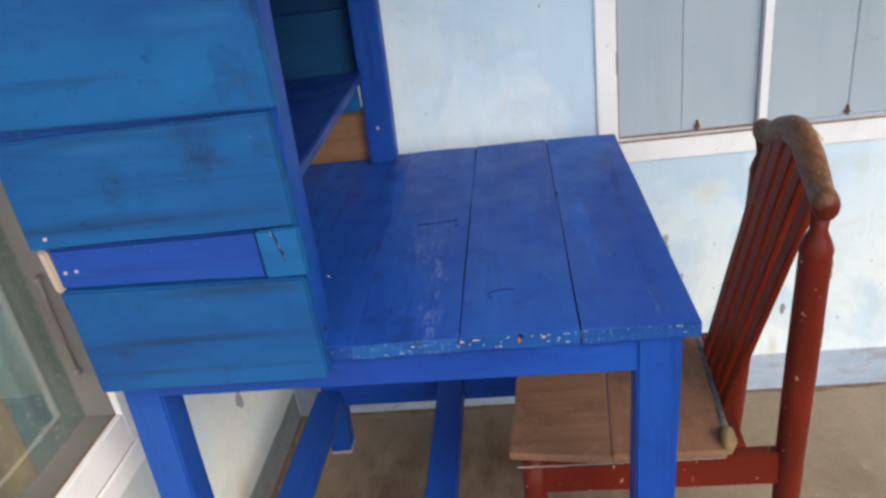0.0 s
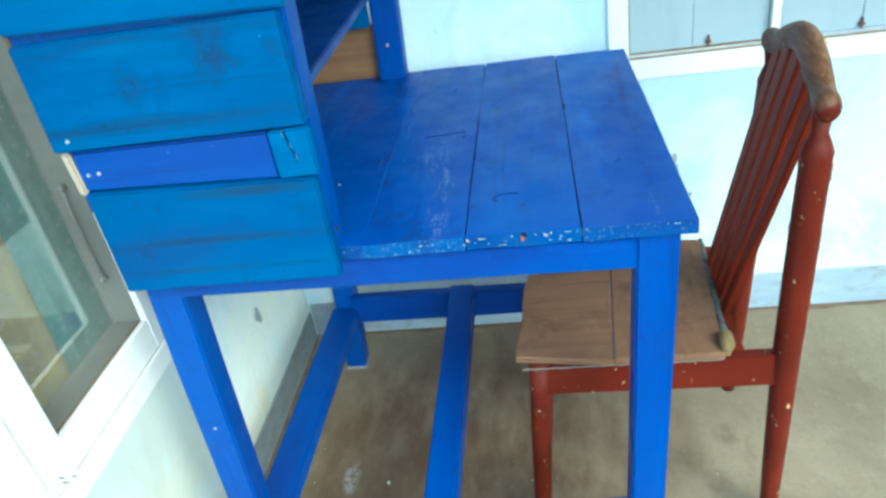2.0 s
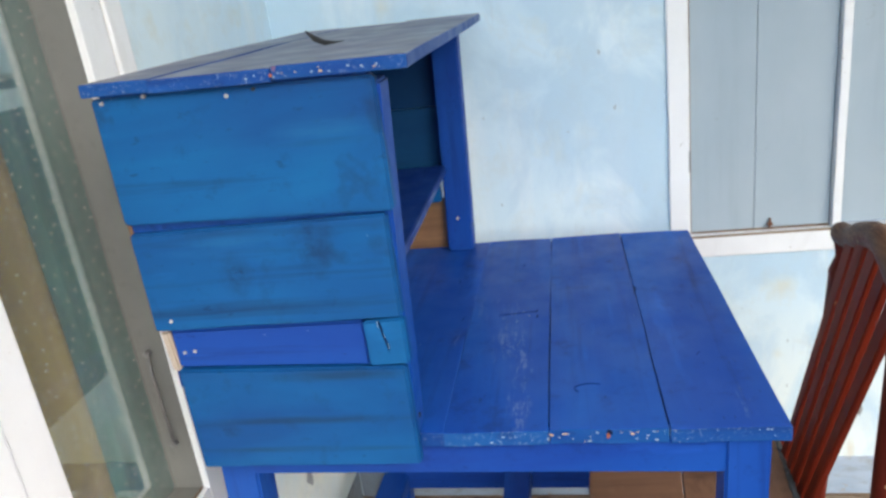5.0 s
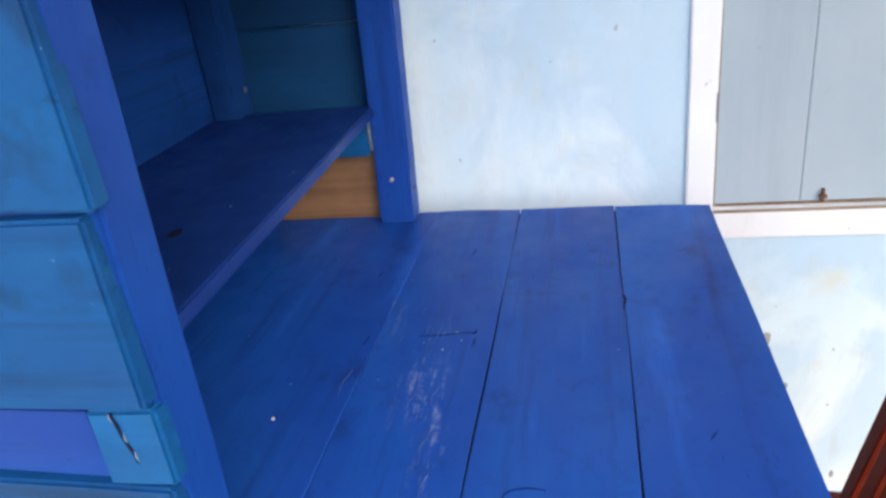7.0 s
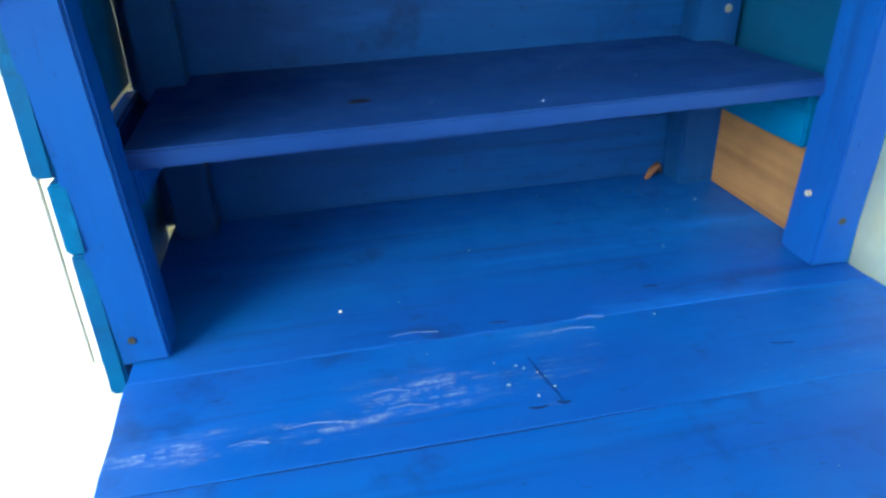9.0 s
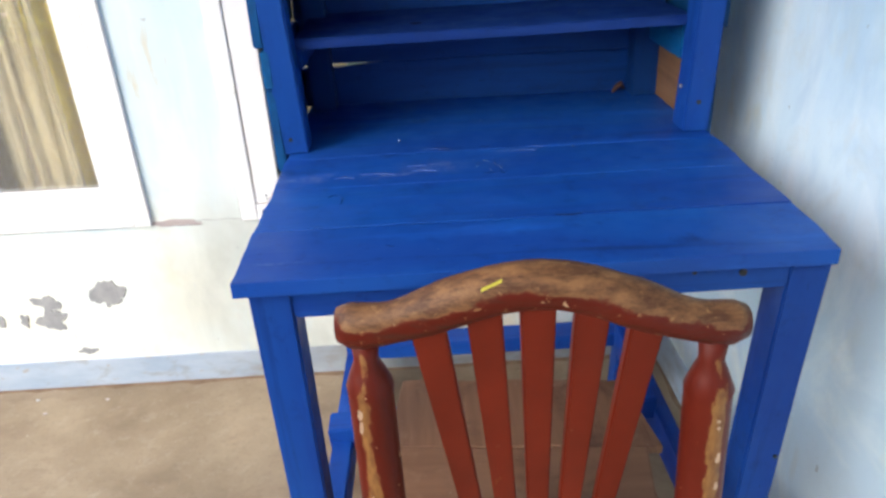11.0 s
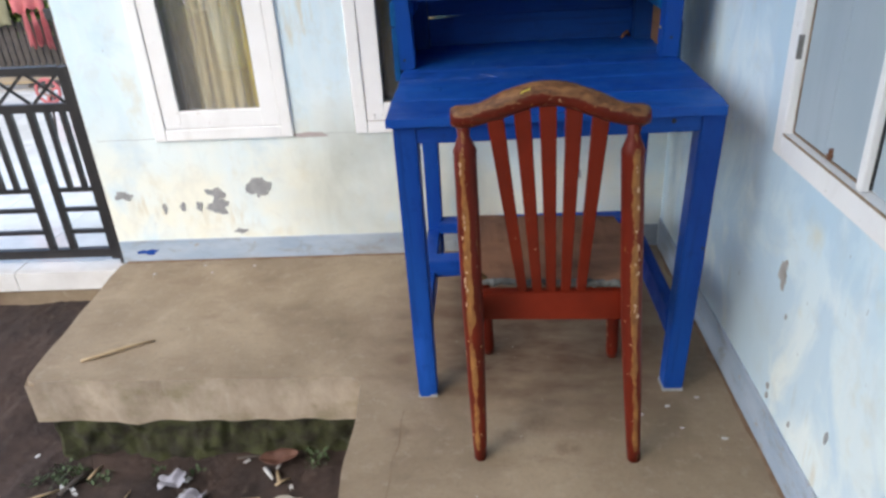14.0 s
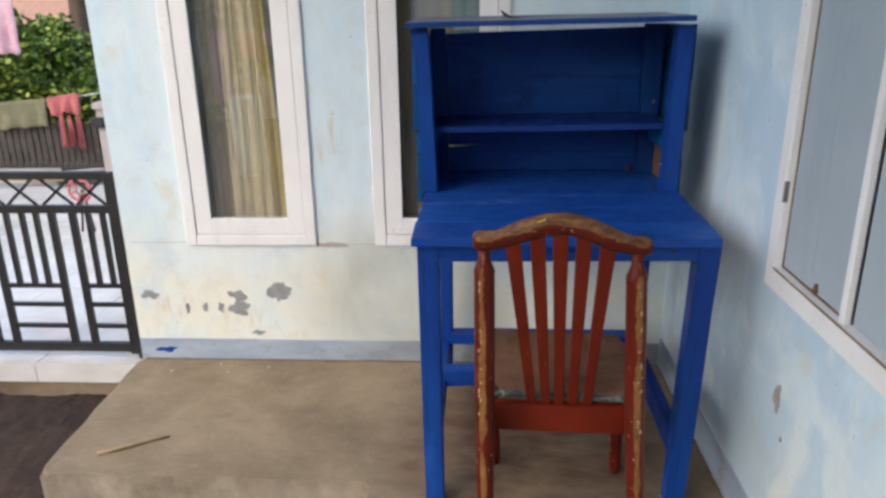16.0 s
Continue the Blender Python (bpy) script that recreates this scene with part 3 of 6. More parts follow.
def box(x0, x1, y0, y1, z0, z1, bevel=0.003, cuts=0, axis="x", wob=0.0, seed=0, m=None):
    """A board or beam with eased edges, its long edges a little uneven."""
    bm = bmesh.new()
    add_box(bm, x0, x1, y0, y1, z0, z1)
    if bevel:
        bmesh.ops.bevel(bm, geom=bm.edges[:], offset=bevel, segments=2, affect="EDGES", profile=0.6)
    if cuts:
        a = "xyz".index(axis)
        lo, hi = ((x0, x1), (y0, y1), (z0, z1))[a]
        for k in range(1, cuts + 1):
            co, no = Vector((0, 0, 0)), Vector((0, 0, 0))
            co[a], no[a] = lo + (hi - lo) * k / (cuts + 1), 1
            bmesh.ops.bisect_plane(bm, geom=bm.verts[:] + bm.edges[:] + bm.faces[:], plane_co=co, plane_no=no)
    if wob:
        c = Vector(((x0 + x1) / 2, (y0 + y1) / 2, (z0 + z1) / 2))
        for v in bm.verts:
            p = v.co * 5 + Vector((seed * 3.1, seed * 1.7, 0))
            v.co += wob * Vector((noise.noise(p), noise.noise(p + Vector((9, 0, 0))), noise.noise(p + Vector((0, 9, 0)))))
    if m is not None:
        bm.transform(m)
    return bm


def beam(p0, p1, w, d, up=(0, 0, 1), w1=None, d1=None, bevel=0.003, cuts=3, wob=0.001, seed=0):
    """A squared bar from p0 to p1: w across, d along up; may taper to w1, d1."""
    p0, p1 = Vector(p0), Vector(p1)
    along = (p1 - p0).normalized()
    side = along.cross(Vector(up)).normalized()
    up = side.cross(along).normalized()
    n = (p1 - p0).length
    bm = box(-0.5, 0.5, -0.5, 0.5, 0, n, 0)
    for k in range(1, cuts + 1):
        bmesh.ops.bisect_plane(bm, geom=bm.verts[:] + bm.edges[:] + bm.faces[:], plane_co=(0, 0, n * k / (cuts + 1)), plane_no=(0, 0, 1))
    for v in bm.verts:
        f = v.co.z / n
        v.co.x *= w + (((w1 or w) - w) * f)
        v.co.y *= d + (((d1 or d) - d) * f)
    if bevel:
        bmesh.ops.bevel(bm, geom=[e for e in bm.edges if len(e.link_faces) == 2 and e.calc_face_angle() > 0.6], offset=bevel, segments=2, affect="EDGES")
    if wob:
        for v in bm.verts:
            p = v.co * 6 + Vector((seed * 2.3, 0, seed))
            v.co.x += wob * noise.noise(p)
            v.co.y += wob * noise.noise(p + Vector((5, 5, 0)))
    rot = Matrix((side, up, along)).transposed().to_4x4()
    bm.transform(Matrix.Translation(p0) @ rot)
    return bm


def tube(points, radii, sides=12, squash=(1, 1), up=(0, 1, 0), caps=True):
    """Rings round a line of points, each with its own radius (or pair of radii)."""
    bm = bmesh.new()
    rings = []
    pts = [Vector(p) for p in points]
    for i, p in enumerate(pts):
        t = (pts[min(i + 1, len(pts) - 1)] - pts[max(i - 1, 0)]).normalized()
        s = t.cross(Vector(up)).normalized()
        u = s.cross(t)
        r = radii[i]
        ra, rb = r if isinstance(r, tuple) else (r * squash[0], r * squash[1])
        rings.append([bm.verts.new(p + s * ra * math.cos(a) + u * rb * math.sin(a)) for a in (2 * math.pi * k / sides for k in range(sides))])
    for a, c in zip(rings, rings[1:]):
        for k in range(sides):
            bm.faces.new((a[k], a[(k + 1) % sides], c[(k + 1) % sides], c[k]))
    if caps:
        bm.faces.new(rings[0][::-1])
        bm.faces.new(rings[-1])
    return bm


def joined(*bms):
    out = bmesh.new()
    for other in bms:
        me = bpy.data.meshes.new("tmp")
        other.to_mesh(me)
        other.free()
        out.from_mesh(me)
        bpy.data.meshes.remove(me)
    return out


def blob_outline(cx, cy, rx, ry, n, seed, rough=0.35):
    """A ragged but soft outline."""
    out = []
    n *= 2
    for i in range(n):
        a = 2 * math.pi * i / n
        d = Vector((math.cos(a), math.sin(a), seed * 1.37))
        k = 1 + rough * (1.5 * noise.noise(d * 1.3) + 0.8 * noise.noise(d * 3.1) + 0.35 * noise.noise(d * 8))
        out.append((cx + rx * k * math.cos(a), cy + ry * k * math.sin(a)))
    return out


def slab_of(outline, place, thick):
    """A thin flake: an outline lifted by place(u, v, height)."""
    bm = bmesh.new()
    lo = [bm.verts.new(place(u, v, 0)) for u, v in outline]
    hi = [bm.verts.new(place(u, v, thick)) for u, v in outline]
    bm.faces.new(hi)
    bm.faces.new(lo[::-1])
    n = len(lo)
    for i in range(n):
        bm.faces.new((lo[i], lo[(i + 1) % n], hi[(i + 1) % n], hi[i]))
    return bm


def nail(parent, p, r=0.003, normal=(1, 0, 0), mat=None):
    n = Vector(normal)
    return part("nail", tube([Vector(p) - n * 0.002, Vector(p) + n * 0.0015], [r, r], 8, up=(0.3, 0.5, 0.8)), mat or nail_mat, parent)


# ---------------------------------------------------------------- walls
WT = 0.12
EAST = pose(0.010, 0, 0)          # the face of the panel wall


def wall_with_holes(u0, u1, z0, z1, holes):
    """Wall pieces round its openings, as (u0, u1, z0, z1)."""
    us = sorted({u0, u1, *(h[0] for h in holes), *(h[1] for h in holes)})
    out = []
    for a, c in zip(us, us[1:]):
        mid = (a + c) / 2
        zs = [(h[2], h[3]) for h in holes if h[0] < mid < h[1]]
        z = z0
        for lo, hi in sorted(zs):
            if lo > z:
                out.append((a, c, z, lo))
            z = hi
        if z < z1:
            out.append((a, c, z, z1))
    return out


WIN_TOP = 1.72
W1 = (-1.719, -1.243)     # outer edges of the first window's frame
W2 = (-1.030, -0.558)
W3 = (-1.66, -0.842)      # along the panel wall
SILL = 0.460

bm = bmesh.new()
for a, c, z0, z1 in wall_with_holes(-1.957, 0.13, -0.3, 2.6, [(W1[0] + 0.03, W1[1] - 0.03, SILL + 0.03, WIN_TOP), (W2[0] + 0.03, W2[1] - 0.03, SILL + 0.03, WIN_TOP)]):
    add_box(bm, a, c, 0, WT, z0, z1)
bmesh.ops.remove_doubles(bm, verts=bm.verts, dist=1e-5)
wall_north = solo("wall_north", bm, wall_mat, (0, 0, 0), "pale blue limewashed wall, stained and peeling low down", "wall", kind="structure")
bm = bmesh.new()
for a, c, z0, z1 in wall_with_holes(-4.2, 0.0, -0.3, 2.6, [(W3[0] + 0.03, W3[1] - 0.03, 0.68, WIN_TOP)]):
    add_box(bm, 0, WT, a, c, z0, z1)
bmesh.ops.remove_doubles(bm, verts=bm.verts, dist=1e-5)
bm.transform(EAST)
wall_east = solo("wall_east", bm, wall_mat_e, (0, 0, 0), "pale blue limewashed wall with faded streaks and scuffs", "wall", kind="structure")
bm = bmesh.new()
add_box(bm, -1.957, -1.957 + WT, WT, 3.0, -0.3, 2.6)
wall_west = solo("wall_west", bm, wall_mat, (0, 0, 0), "pale blue house side wall", "wall", kind="structure")
# unseen end wall, added to hold back light from the south
bm = bmesh.new()
add_box(bm, -0.95, 0.010, -4.32, -4.2, -0.3, 2.6)
solo("wall_south", bm, wall_mat, (0, 0, 0), "pale blue wall added out of view to block south light", "wall", kind="structure")
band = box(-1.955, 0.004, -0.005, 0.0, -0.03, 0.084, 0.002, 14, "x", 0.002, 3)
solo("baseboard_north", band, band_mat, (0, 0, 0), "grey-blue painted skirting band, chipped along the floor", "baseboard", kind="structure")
band = box(-0.005, 0.0, -4.1, -0.006, -0.02, 0.108, 0.002, 24, "y", 0.002, 5, EAST)
solo("baseboard_east", band, band_mat, (0, 0, 0), "grey-blue painted skirting band", "baseboard", kind="structure")

# peeled spots of the window wall
for i, (x, z, rx, rz, mt) in enumerate(((-1.400, 0.277, 0.036, 0.036, cement_mat), (-1.553, 0.212, 0.032, 0.027, cement_mat), (-1.560, 0.260, 0.025, 0.021, cement_mat),
                                        (-1.684, 0.212, 0.010, 0.015, cement_mat), (-1.624, 0.212, 0.009, 0.019, cement_mat), (-1.890, 0.262, 0.025, 0.017, cement_mat),
                                        (-1.490, 0.112, 0.021, 0.008, cement_mat), (-1.192, 0.461, 0.048, 0.008, pink_cement), (-1.750, 0.206, 0.008, 0.017, cement_mat),
                                        (-0.285, 0.290, 0.013, 0.019, cement_mat))):
    bm = slab_of(blob_outline(x, z, rx, rz, 26, 40 + i, 0.48), lambda u, v, h: (u, -h, v), 0.0025)
    part("peeled_patch", bm, mt, wall_north, "bare cement patch")
bm = slab_of(blob_outline(-1.850, 0.040, 0.033, 0.010, 12, 77, 0.5), lambda u, v, h: (u, -0.005 - h, v), 0.0015)
part("paint_smear", bm, rail_blue, wall_north, "smear of bright blue paint")
for i, (y, z, ry, rz) in enumerate(((-0.982, 0.432, 0.017, 0.031), (-1.006, 0.157, 0.006, 0.008), (-1.009, 0.133, 0.004, 0.007), (-1.266, 0.238, 0.005, 0.012), (-1.028, 0.353, 0.003, 0.006), (-1.126, 0.149, 0.003, 0.008))):
    bm = slab_of(blob_outline(y, z, ry, rz, 14, 60 + i, 0.35), lambda u, v, h: (-h, u, v), 0.0025)
    bm.transform(EAST)
    part("peeled_patch", bm, pale_grime if i == 0 else cement_mat, wall_east, "bare cement patch" if i == 0 else "small dark nick in the plaster")

for xa, xb, z in ((-1.93, -1.725, 0.468), (-1.238, -1.032, 0.464)):
    line = [(xa + (xb - xa) * k / 14, 0.0002, z + 0.004 * noise.noise(Vector((k * 0.7, xa, 0)))) for k in range(15)]
    part("crack", tube(line, [0.0006 + 0.0008 * abs(noise.noise(Vector((k * 0.9, 3, xb)))) for k in range(15)], 6, up=(0, 0, 1)), cement_mat, wall_north, "fine crack in the plaster")

line = [(-1.0315, 0.0, 0.455 + 0.02 * k) for k in range(16)]
part("crack", tube([(x + 0.0012 * noise.noise(Vector((0, 1, z * 60))), y, z) for x, y, z in line], [0.0006 + 0.0010 * abs(noise.noise(Vector((z * 40, 2, 0)))) for x, y, z in line], 6, up=(0, 1, 0)), cement_mat, wall_north, "open joint beside the window frame")

# ceiling added out of view to limit the sky light, and the ground
solo("ceiling", box(-2.1, 0.4, -4.6, 0.3, 2.6, 2.68, 0), ceiling_mat, (0, 0, 0), "plain ceiling added out of view to limit sky light", "ceiling", kind="structure")


def uneven(outline, z_top, z_bot, wob, seed, step=0.05, bevel=0.012):
    """A cast slab with a worn, uneven rim."""
    pts = []
    for (xa, ya), (xb, yb) in zip(outline, outline[1:] + outline[:1]):
        n = max(1, int(math.hypot(xb - xa, yb - ya) / step))
        for k in range(n):
            f = k / n
            p = Vector((xa + (xb - xa) * f, ya + (yb - ya) * f, 0))
            q = p * 7 + Vector((seed, 0, 0))
            pts.append((p.x + wob * noise.noise(q), p.y + wob * noise.noise(q + Vector((0, 0, 8)))))
    bm = bmesh.new()
    top = [bm.verts.new((x, y, z_top)) for x, y in pts]
    bot = [bm.verts.new((x, y, z_bot)) for x, y in pts]
    tf = bm.faces.new(top)
    bm.faces.new(bot[::-1])
    for i in range(len(pts)):
        bm.faces.new((bot[i], bot[(i + 1) % len(pts)], top[(i + 1) % len(pts)], top[i]))
    bmesh.ops.bevel(bm, geom=list(tf.edges), offset=bevel, segments=3, affect="EDGES")
    for v in bm.verts:
        if v.co.z < z_bot + 0.01:
            v.co.z += 0.016 * noise.noise(v.co * 12 + Vector((seed, 5, 0)))
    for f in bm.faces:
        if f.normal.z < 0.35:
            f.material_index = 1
    return bm


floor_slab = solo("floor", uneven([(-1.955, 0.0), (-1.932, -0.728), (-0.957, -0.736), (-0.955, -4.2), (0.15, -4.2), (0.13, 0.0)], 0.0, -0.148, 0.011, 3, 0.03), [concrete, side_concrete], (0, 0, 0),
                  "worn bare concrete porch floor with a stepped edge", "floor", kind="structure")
bm = bmesh.new()
bmesh.ops.create_grid(bm, x_segments=70, y_segments=50, size=0.5)
for v in bm.verts:
    v.co.x, v.co.y = -2.35 + v.co.x * 2.8, -1.5 + v.co.y * 3.0
for v in bm.verts:
    f = min(1.0, max(0.0, (v.co.y + 0.75) / 0.6))
    v.co.z = -0.30 + 0.15 * f * f * (3 - 2 * f) + 0.035 * noise.noise(v.co * 3.2) + 0.018 * noise.noise(v.co * 11)
bm2 = bmesh.new()
bmesh.ops.create_grid(bm2, x_segments=2, y_segments=2, size=200)
for v in bm2.verts:
    v.co.z = -0.36
solo("ground", joined(bm, bm2), soil, (0, 0, 0), "dark damp bare soil with scattered litter", "ground", kind="structure")
bm = box(-1.89, -0.975, -0.714, -0.40, -0.36, -0.135, 0, 90, "x")
for k in range(1, 11):
    bmesh.ops.bisect_plane(bm, geom=bm.verts[:] + bm.edges[:] + bm.faces[:], plane_co=(0, 0, -0.36 + 0.019 * k), plane_no=(0, 0, 1))
for v in bm.verts:
    v.co.y += 0.014 * noise.noise(v.co * 9) + 0.018 * noise.noise(v.co * 23) + 0.016 * noise.noise(v.co * 47)
    v.co.x += 0.02 * noise.noise(v.co * 11)
    v.co.z += 0.012 * noise.noise(v.co * 15 + Vector((4, 4, 4)))
solo("footing", bm, moss_mat, (0, 0, 0), "mossy stone footing under the porch slab", "footing", kind="structure", smooth=True)

# ---------------------------------------------------------------- windows
def glazed_window(name, x0, x1, label, front, deep, s, joint_mat):
    """Outer frame, white sash, rebate greyed for its shade and the pane at the back of the rebate."""
    w = thing(name, (x0, 0, SILL), label, "window", "windows of the house wall", "structure")
    f = 0.040
    y0, y1 = min(front - 0.004, -0.007), 0.085
    for a, c, za, zb, n in ((x0, x0 + f, SILL, WIN_TOP + 0.06, "jamb"), (x1 - f, x1, SILL, WIN_TOP + 0.06, "jamb"), (x0 + f, x1 - f, SILL, SILL + f, "sill"), (x0 + f, x1 - f, WIN_TOP, WIN_TOP + 0.06, "head")):
        part(n, box(a, c, y0, y1, za, zb, 0.004, 6, "z" if n == "jamb" else "x", 0.0015, len(n) + x0), white_paint, w)
    xa, xb, za, zb = x0 + f, x1 - f, SILL + f, WIN_TOP

    def ring(ya, yb, w, e):
        return joined(box(xa + e, xa + w, ya, yb, za + e, zb - e, 0.002), box(xb - w, xb - e, ya, yb, za + e, zb - e, 0.002),
                      box(xa + w, xb - w, ya + 0.0008, yb - 0.0008, za + e, za + w, 0.002), box(xa + w, xb - w, ya + 0.0008, yb - 0.0008, zb - w, zb - e, 0.002))

    sash = part("sash", ring(front, front + 0.012, s, 0.0018), white_paint, w, "white painted sash")
    part("rebate", ring(front + 0.012, front + deep + 0.010, s - 0.0015, 0.003), sash_mat, sash, "sash rebate, its shade painted in grey")
    bm = bmesh.new()
    add_box(bm, xa + s - 0.006, xb - s + 0.006, front + deep, front + deep + 0.004, za + s - 0.006, zb - s + 0.006)
    pane = part("pane", bm, glass, sash, "clear glass")
    pane.visible_shadow = False
    for n, bm in (("joint", joined(box(xa, xb, front + 0.0015, front + 0.010, za, za + 0.0018, 0), box(xa, xa + 0.0018, front + 0.0015, front + 0.010, za + 0.002, zb, 0), box(xb - 0.0018, xb, front + 0.0015, front + 0.010, za + 0.002, zb, 0))),
                  ("bare_edge", box(xa + s - 0.001, xb - s + 0.001, front + 0.0122, front + 0.0150, za + s - 0.0014, za + s + 0.0010, 0.0004))):
        part(n, bm, joint_mat, sash, "dirt in the joint" if n == "joint" else "bare wood along the sash edge")
    return w, xb - s


window_1, _ = glazed_window("window_1", *W1, "white-framed casement window with curtains behind the glass", -0.006, 0.018, 0.060, pale_grime)
window_2, wx = glazed_window("window_2", *W2, "white-framed casement window partly hidden behind the desk", -0.004, 0.060, 0.061, rust_dirt)
stay = part("casement_stay", tube([(wx - 0.004, 0.036, 0.815), (wx - 0.006, 0.037, 0.77), (wx - 0.006, 0.036, 0.70), (wx - 0.004, 0.035, 0.650)], [0.0028] * 4, 8, up=(0, 1, 0)), steel_mat, window_2, "dull steel casement stay", smooth=True)
for z in (0.815, 0.650):
    part("stay_knob", tube([(wx + 0.001, 0.0355, z), (wx - 0.008, 0.0355, z), (wx - 0.011, 0.0355, z)], [0.0055, 0.005, 0.003], 10, up=(0, 0, 1)), steel_mat, stay, smooth=True)
for x, z in ((-0.961, 0.512), (-0.962, 0.522), (-0.943, 0.503), (-1.698, 1.16), (-1.618, 0.90)):
    part("nail_hole", tube([(x, -0.012, z), (x, 0.02, z)], [0.0016, 0.0016], 8, up=(0, 0, 1)), cement_mat, window_2 if x > -1.2 else window_1, "dark nail hole")


def curtain(name, x0, x1, y, z0, z1, mat, label, folds, depth, flare=0.0):
    bm = bmesh.new()
    n, k = folds * 10, 14
    rows = []
    for j in range(k + 1):
        f = j / k
        z = z1 + (z0 - z1) * f
        row = []
        for i in range(n + 1):
            u = i / n
            x = x0 + (x1 - x0) * u + flare * (f - 0.5) * (u - 0.5) + 0.01 * noise.noise(Vector((u * 3, f * 2, x0)))
            row.append(bm.verts.new((x, y + depth * math.sin(2 * math.pi * folds * u + 1.5 * noise.noise(Vector((u * 4, f * 1.5, y * 9)))), z)))
        rows.append(row)
    for a, c in zip(rows, rows[1:]):
        for i in range(n):
            bm.faces.new((a[i], a[i + 1], c[i + 1], c[i]))
    ob = solo(name, bm, mat, ((x0 + x1) / 2, y, z0), label, "curtain", "curtains behind the windows", smooth=True)
    md = ob.modifiers.new("thickness", "SOLIDIFY")
    md.thickness = 0.0015
    return ob


curtain("curtain", -1.456, -1.376, 0.075, 0.35, 1.68, curtain_y, "yellow cotton curtain gathered behind the window", 3, 0.012, 0.10)
curtain("curtain", -1.523, -1.451, 0.085, 0.35, 1.68, curtain_s, "sheer tan curtain hanging behind the window", 3, 0.012, 0.04)
# two cloths added: the yard's reflection is put into their brown tones
curtain("curtain", -1.566, -1.523, 0.095, 0.35, 1.68, cloth_dusty, "brown cloth added behind the pane for reflected pink", 2, 0.010, 0.01)
curtain("curtain", -1.624, -1.566, 0.090, 0.35, 1.68, curtain_w, "olive-brown cloth added behind the pane for yard reflection", 2, 0.010, 0.01)
# see-through sheet added so the pane looks hazed by reflection
net, nt, b = material("pane_haze_sheet", 0.9)
tr = nt.nodes.new("ShaderNodeBsdfTransparent")
mx = nt.nodes.new("ShaderNodeMixShader")
b.inputs["Base Color"].default_value = (0.66, 0.56, 0.34, 1)
weave = noise_tex(nt, coords(nt, (40, 40, 3)), 1.0, 3)
nt.links.new(ramp(nt, weave, (0.35, 0.22), (0.65, 0.60)), mx.inputs[0])
nt.links.new(tr.outputs[0], mx.inputs[1])
nt.links.new(b.outputs[0], mx.inputs[2])
nt.links.new(mx.outputs[0], nt.nodes["Material Output"].inputs[0])
curtain("curtain", -1.547, -1.413, 0.062, 0.35, 1.68, net, "thin see-through sheet added as reflection haze behind the glass", 4, 0.006, 0.04)
curtain("curtain", -0.944, -0.749, 0.096, 0.35, 1.68, curtain_yd, "yellow dotted curtain gathered behind the window", 2, 0.010, -0.05)
curtain("curtain", -0.775, -0.540, 0.100, 0.35, 1.68, curtain_g, "green dotted curtain hanging behind the window", 4, 0.008, -0.04)

# the dim room behind
bm = bmesh.new()
add_box(bm, -1.83, 0.2, 0.121, 3.0, 0.0, 2.6)
bmesh.ops.delete(bm, geom=[f for f in bm.faces if f.calc_center_median().y < 0.2], context="FACES")
room = solo("room_shell", bm, room_mat, (0, 0, 0), "dim plastered room behind the windows", "room", kind="structure")

cab = thing("cabinet", (-1.03, 0.6, 0.0), "brown wooden cabinet standing inside the room", "cabinet")
part("body", box(-1.26, -0.79, 0.55, 0.95, 0.0, 0.68, 0.004), wood("tan_veneer", "z", (0.42, 0.27, 0.12), (0.34, 0.2, 0.09), (0.2, 0.11, 0.05)), cab)
part("top", box(-1.28, -0.77, 0.53, 0.97, 0.68, 0.72, 0.004), wood("dark_veneer", "x", (0.16, 0.09, 0.05), (0.12, 0.06, 0.03), (0.06, 0.03, 0.02)), cab, "dark brown cabinet top")
for z in (0.24, 0.46):
    part("drawer", box(-1.24, -0.81, 0.535, 0.549, z - 0.19, z + 0.01, 0.003), wood("drawer_veneer", "x", (0.40, 0.25, 0.11), (0.32, 0.18, 0.08), (0.2, 0.1, 0.05)), cab)

# panel window of the east wall, built along y and set on the slanted wall
w3 = thing("window_3", (0.01, -0.86, 0.652), "white-framed window closed with grey-blue board shutters", "window", "", "structure")
ZB, ZI, ZT = 0.652, 0.704, WIN_TOP
for a, c, z0, z1, n in ((-0.886, -0.842, ZB, ZT + 0.06, "jamb"), (-1.66, -1.61, ZB, ZT + 0.06, "jamb"), (-1.61, -0.886, ZB, ZI, "sill"), (-1.61, -0.886, ZT, ZT + 0.06, "head")):
    part(n, box(-0.008, 0.06, a, c, z0, z1, 0.004, 5, "z" if n == "jamb" else "y", 0.0015, z0, EAST), white_paint, w3)
part("mullion", box(-0.004, 0.06, -1.1985, -1.180, ZI, ZT, 0.003, 5, "z", 0.001, 2, EAST), white_paint, w3)
part("shutter", joined(box(0.012, 0.034, -1.0225, -0.888, ZI + 0.004, ZT, 0.0012, 0, "z", 0, 0, EAST), box(0.0122, 0.034, -1.178, -1.0232, ZI + 0.004, ZT, 0.002, 0, "z", 0, 0, EAST)), panel_mat, w3, "grey-blue board shutter")
part("shutter", joined(box(0.012, 0.034, -1.366, -1.203, ZI + 0.004, ZT, 0.002, 0, "z", 0, 0, EAST), box(0.0125, 0.034, -1.606, -1.3675, ZI + 0.004, ZT, 0.002, 0, "z", 0, 0, EAST)), panel_mat, w3, "grey-blue board shutter")
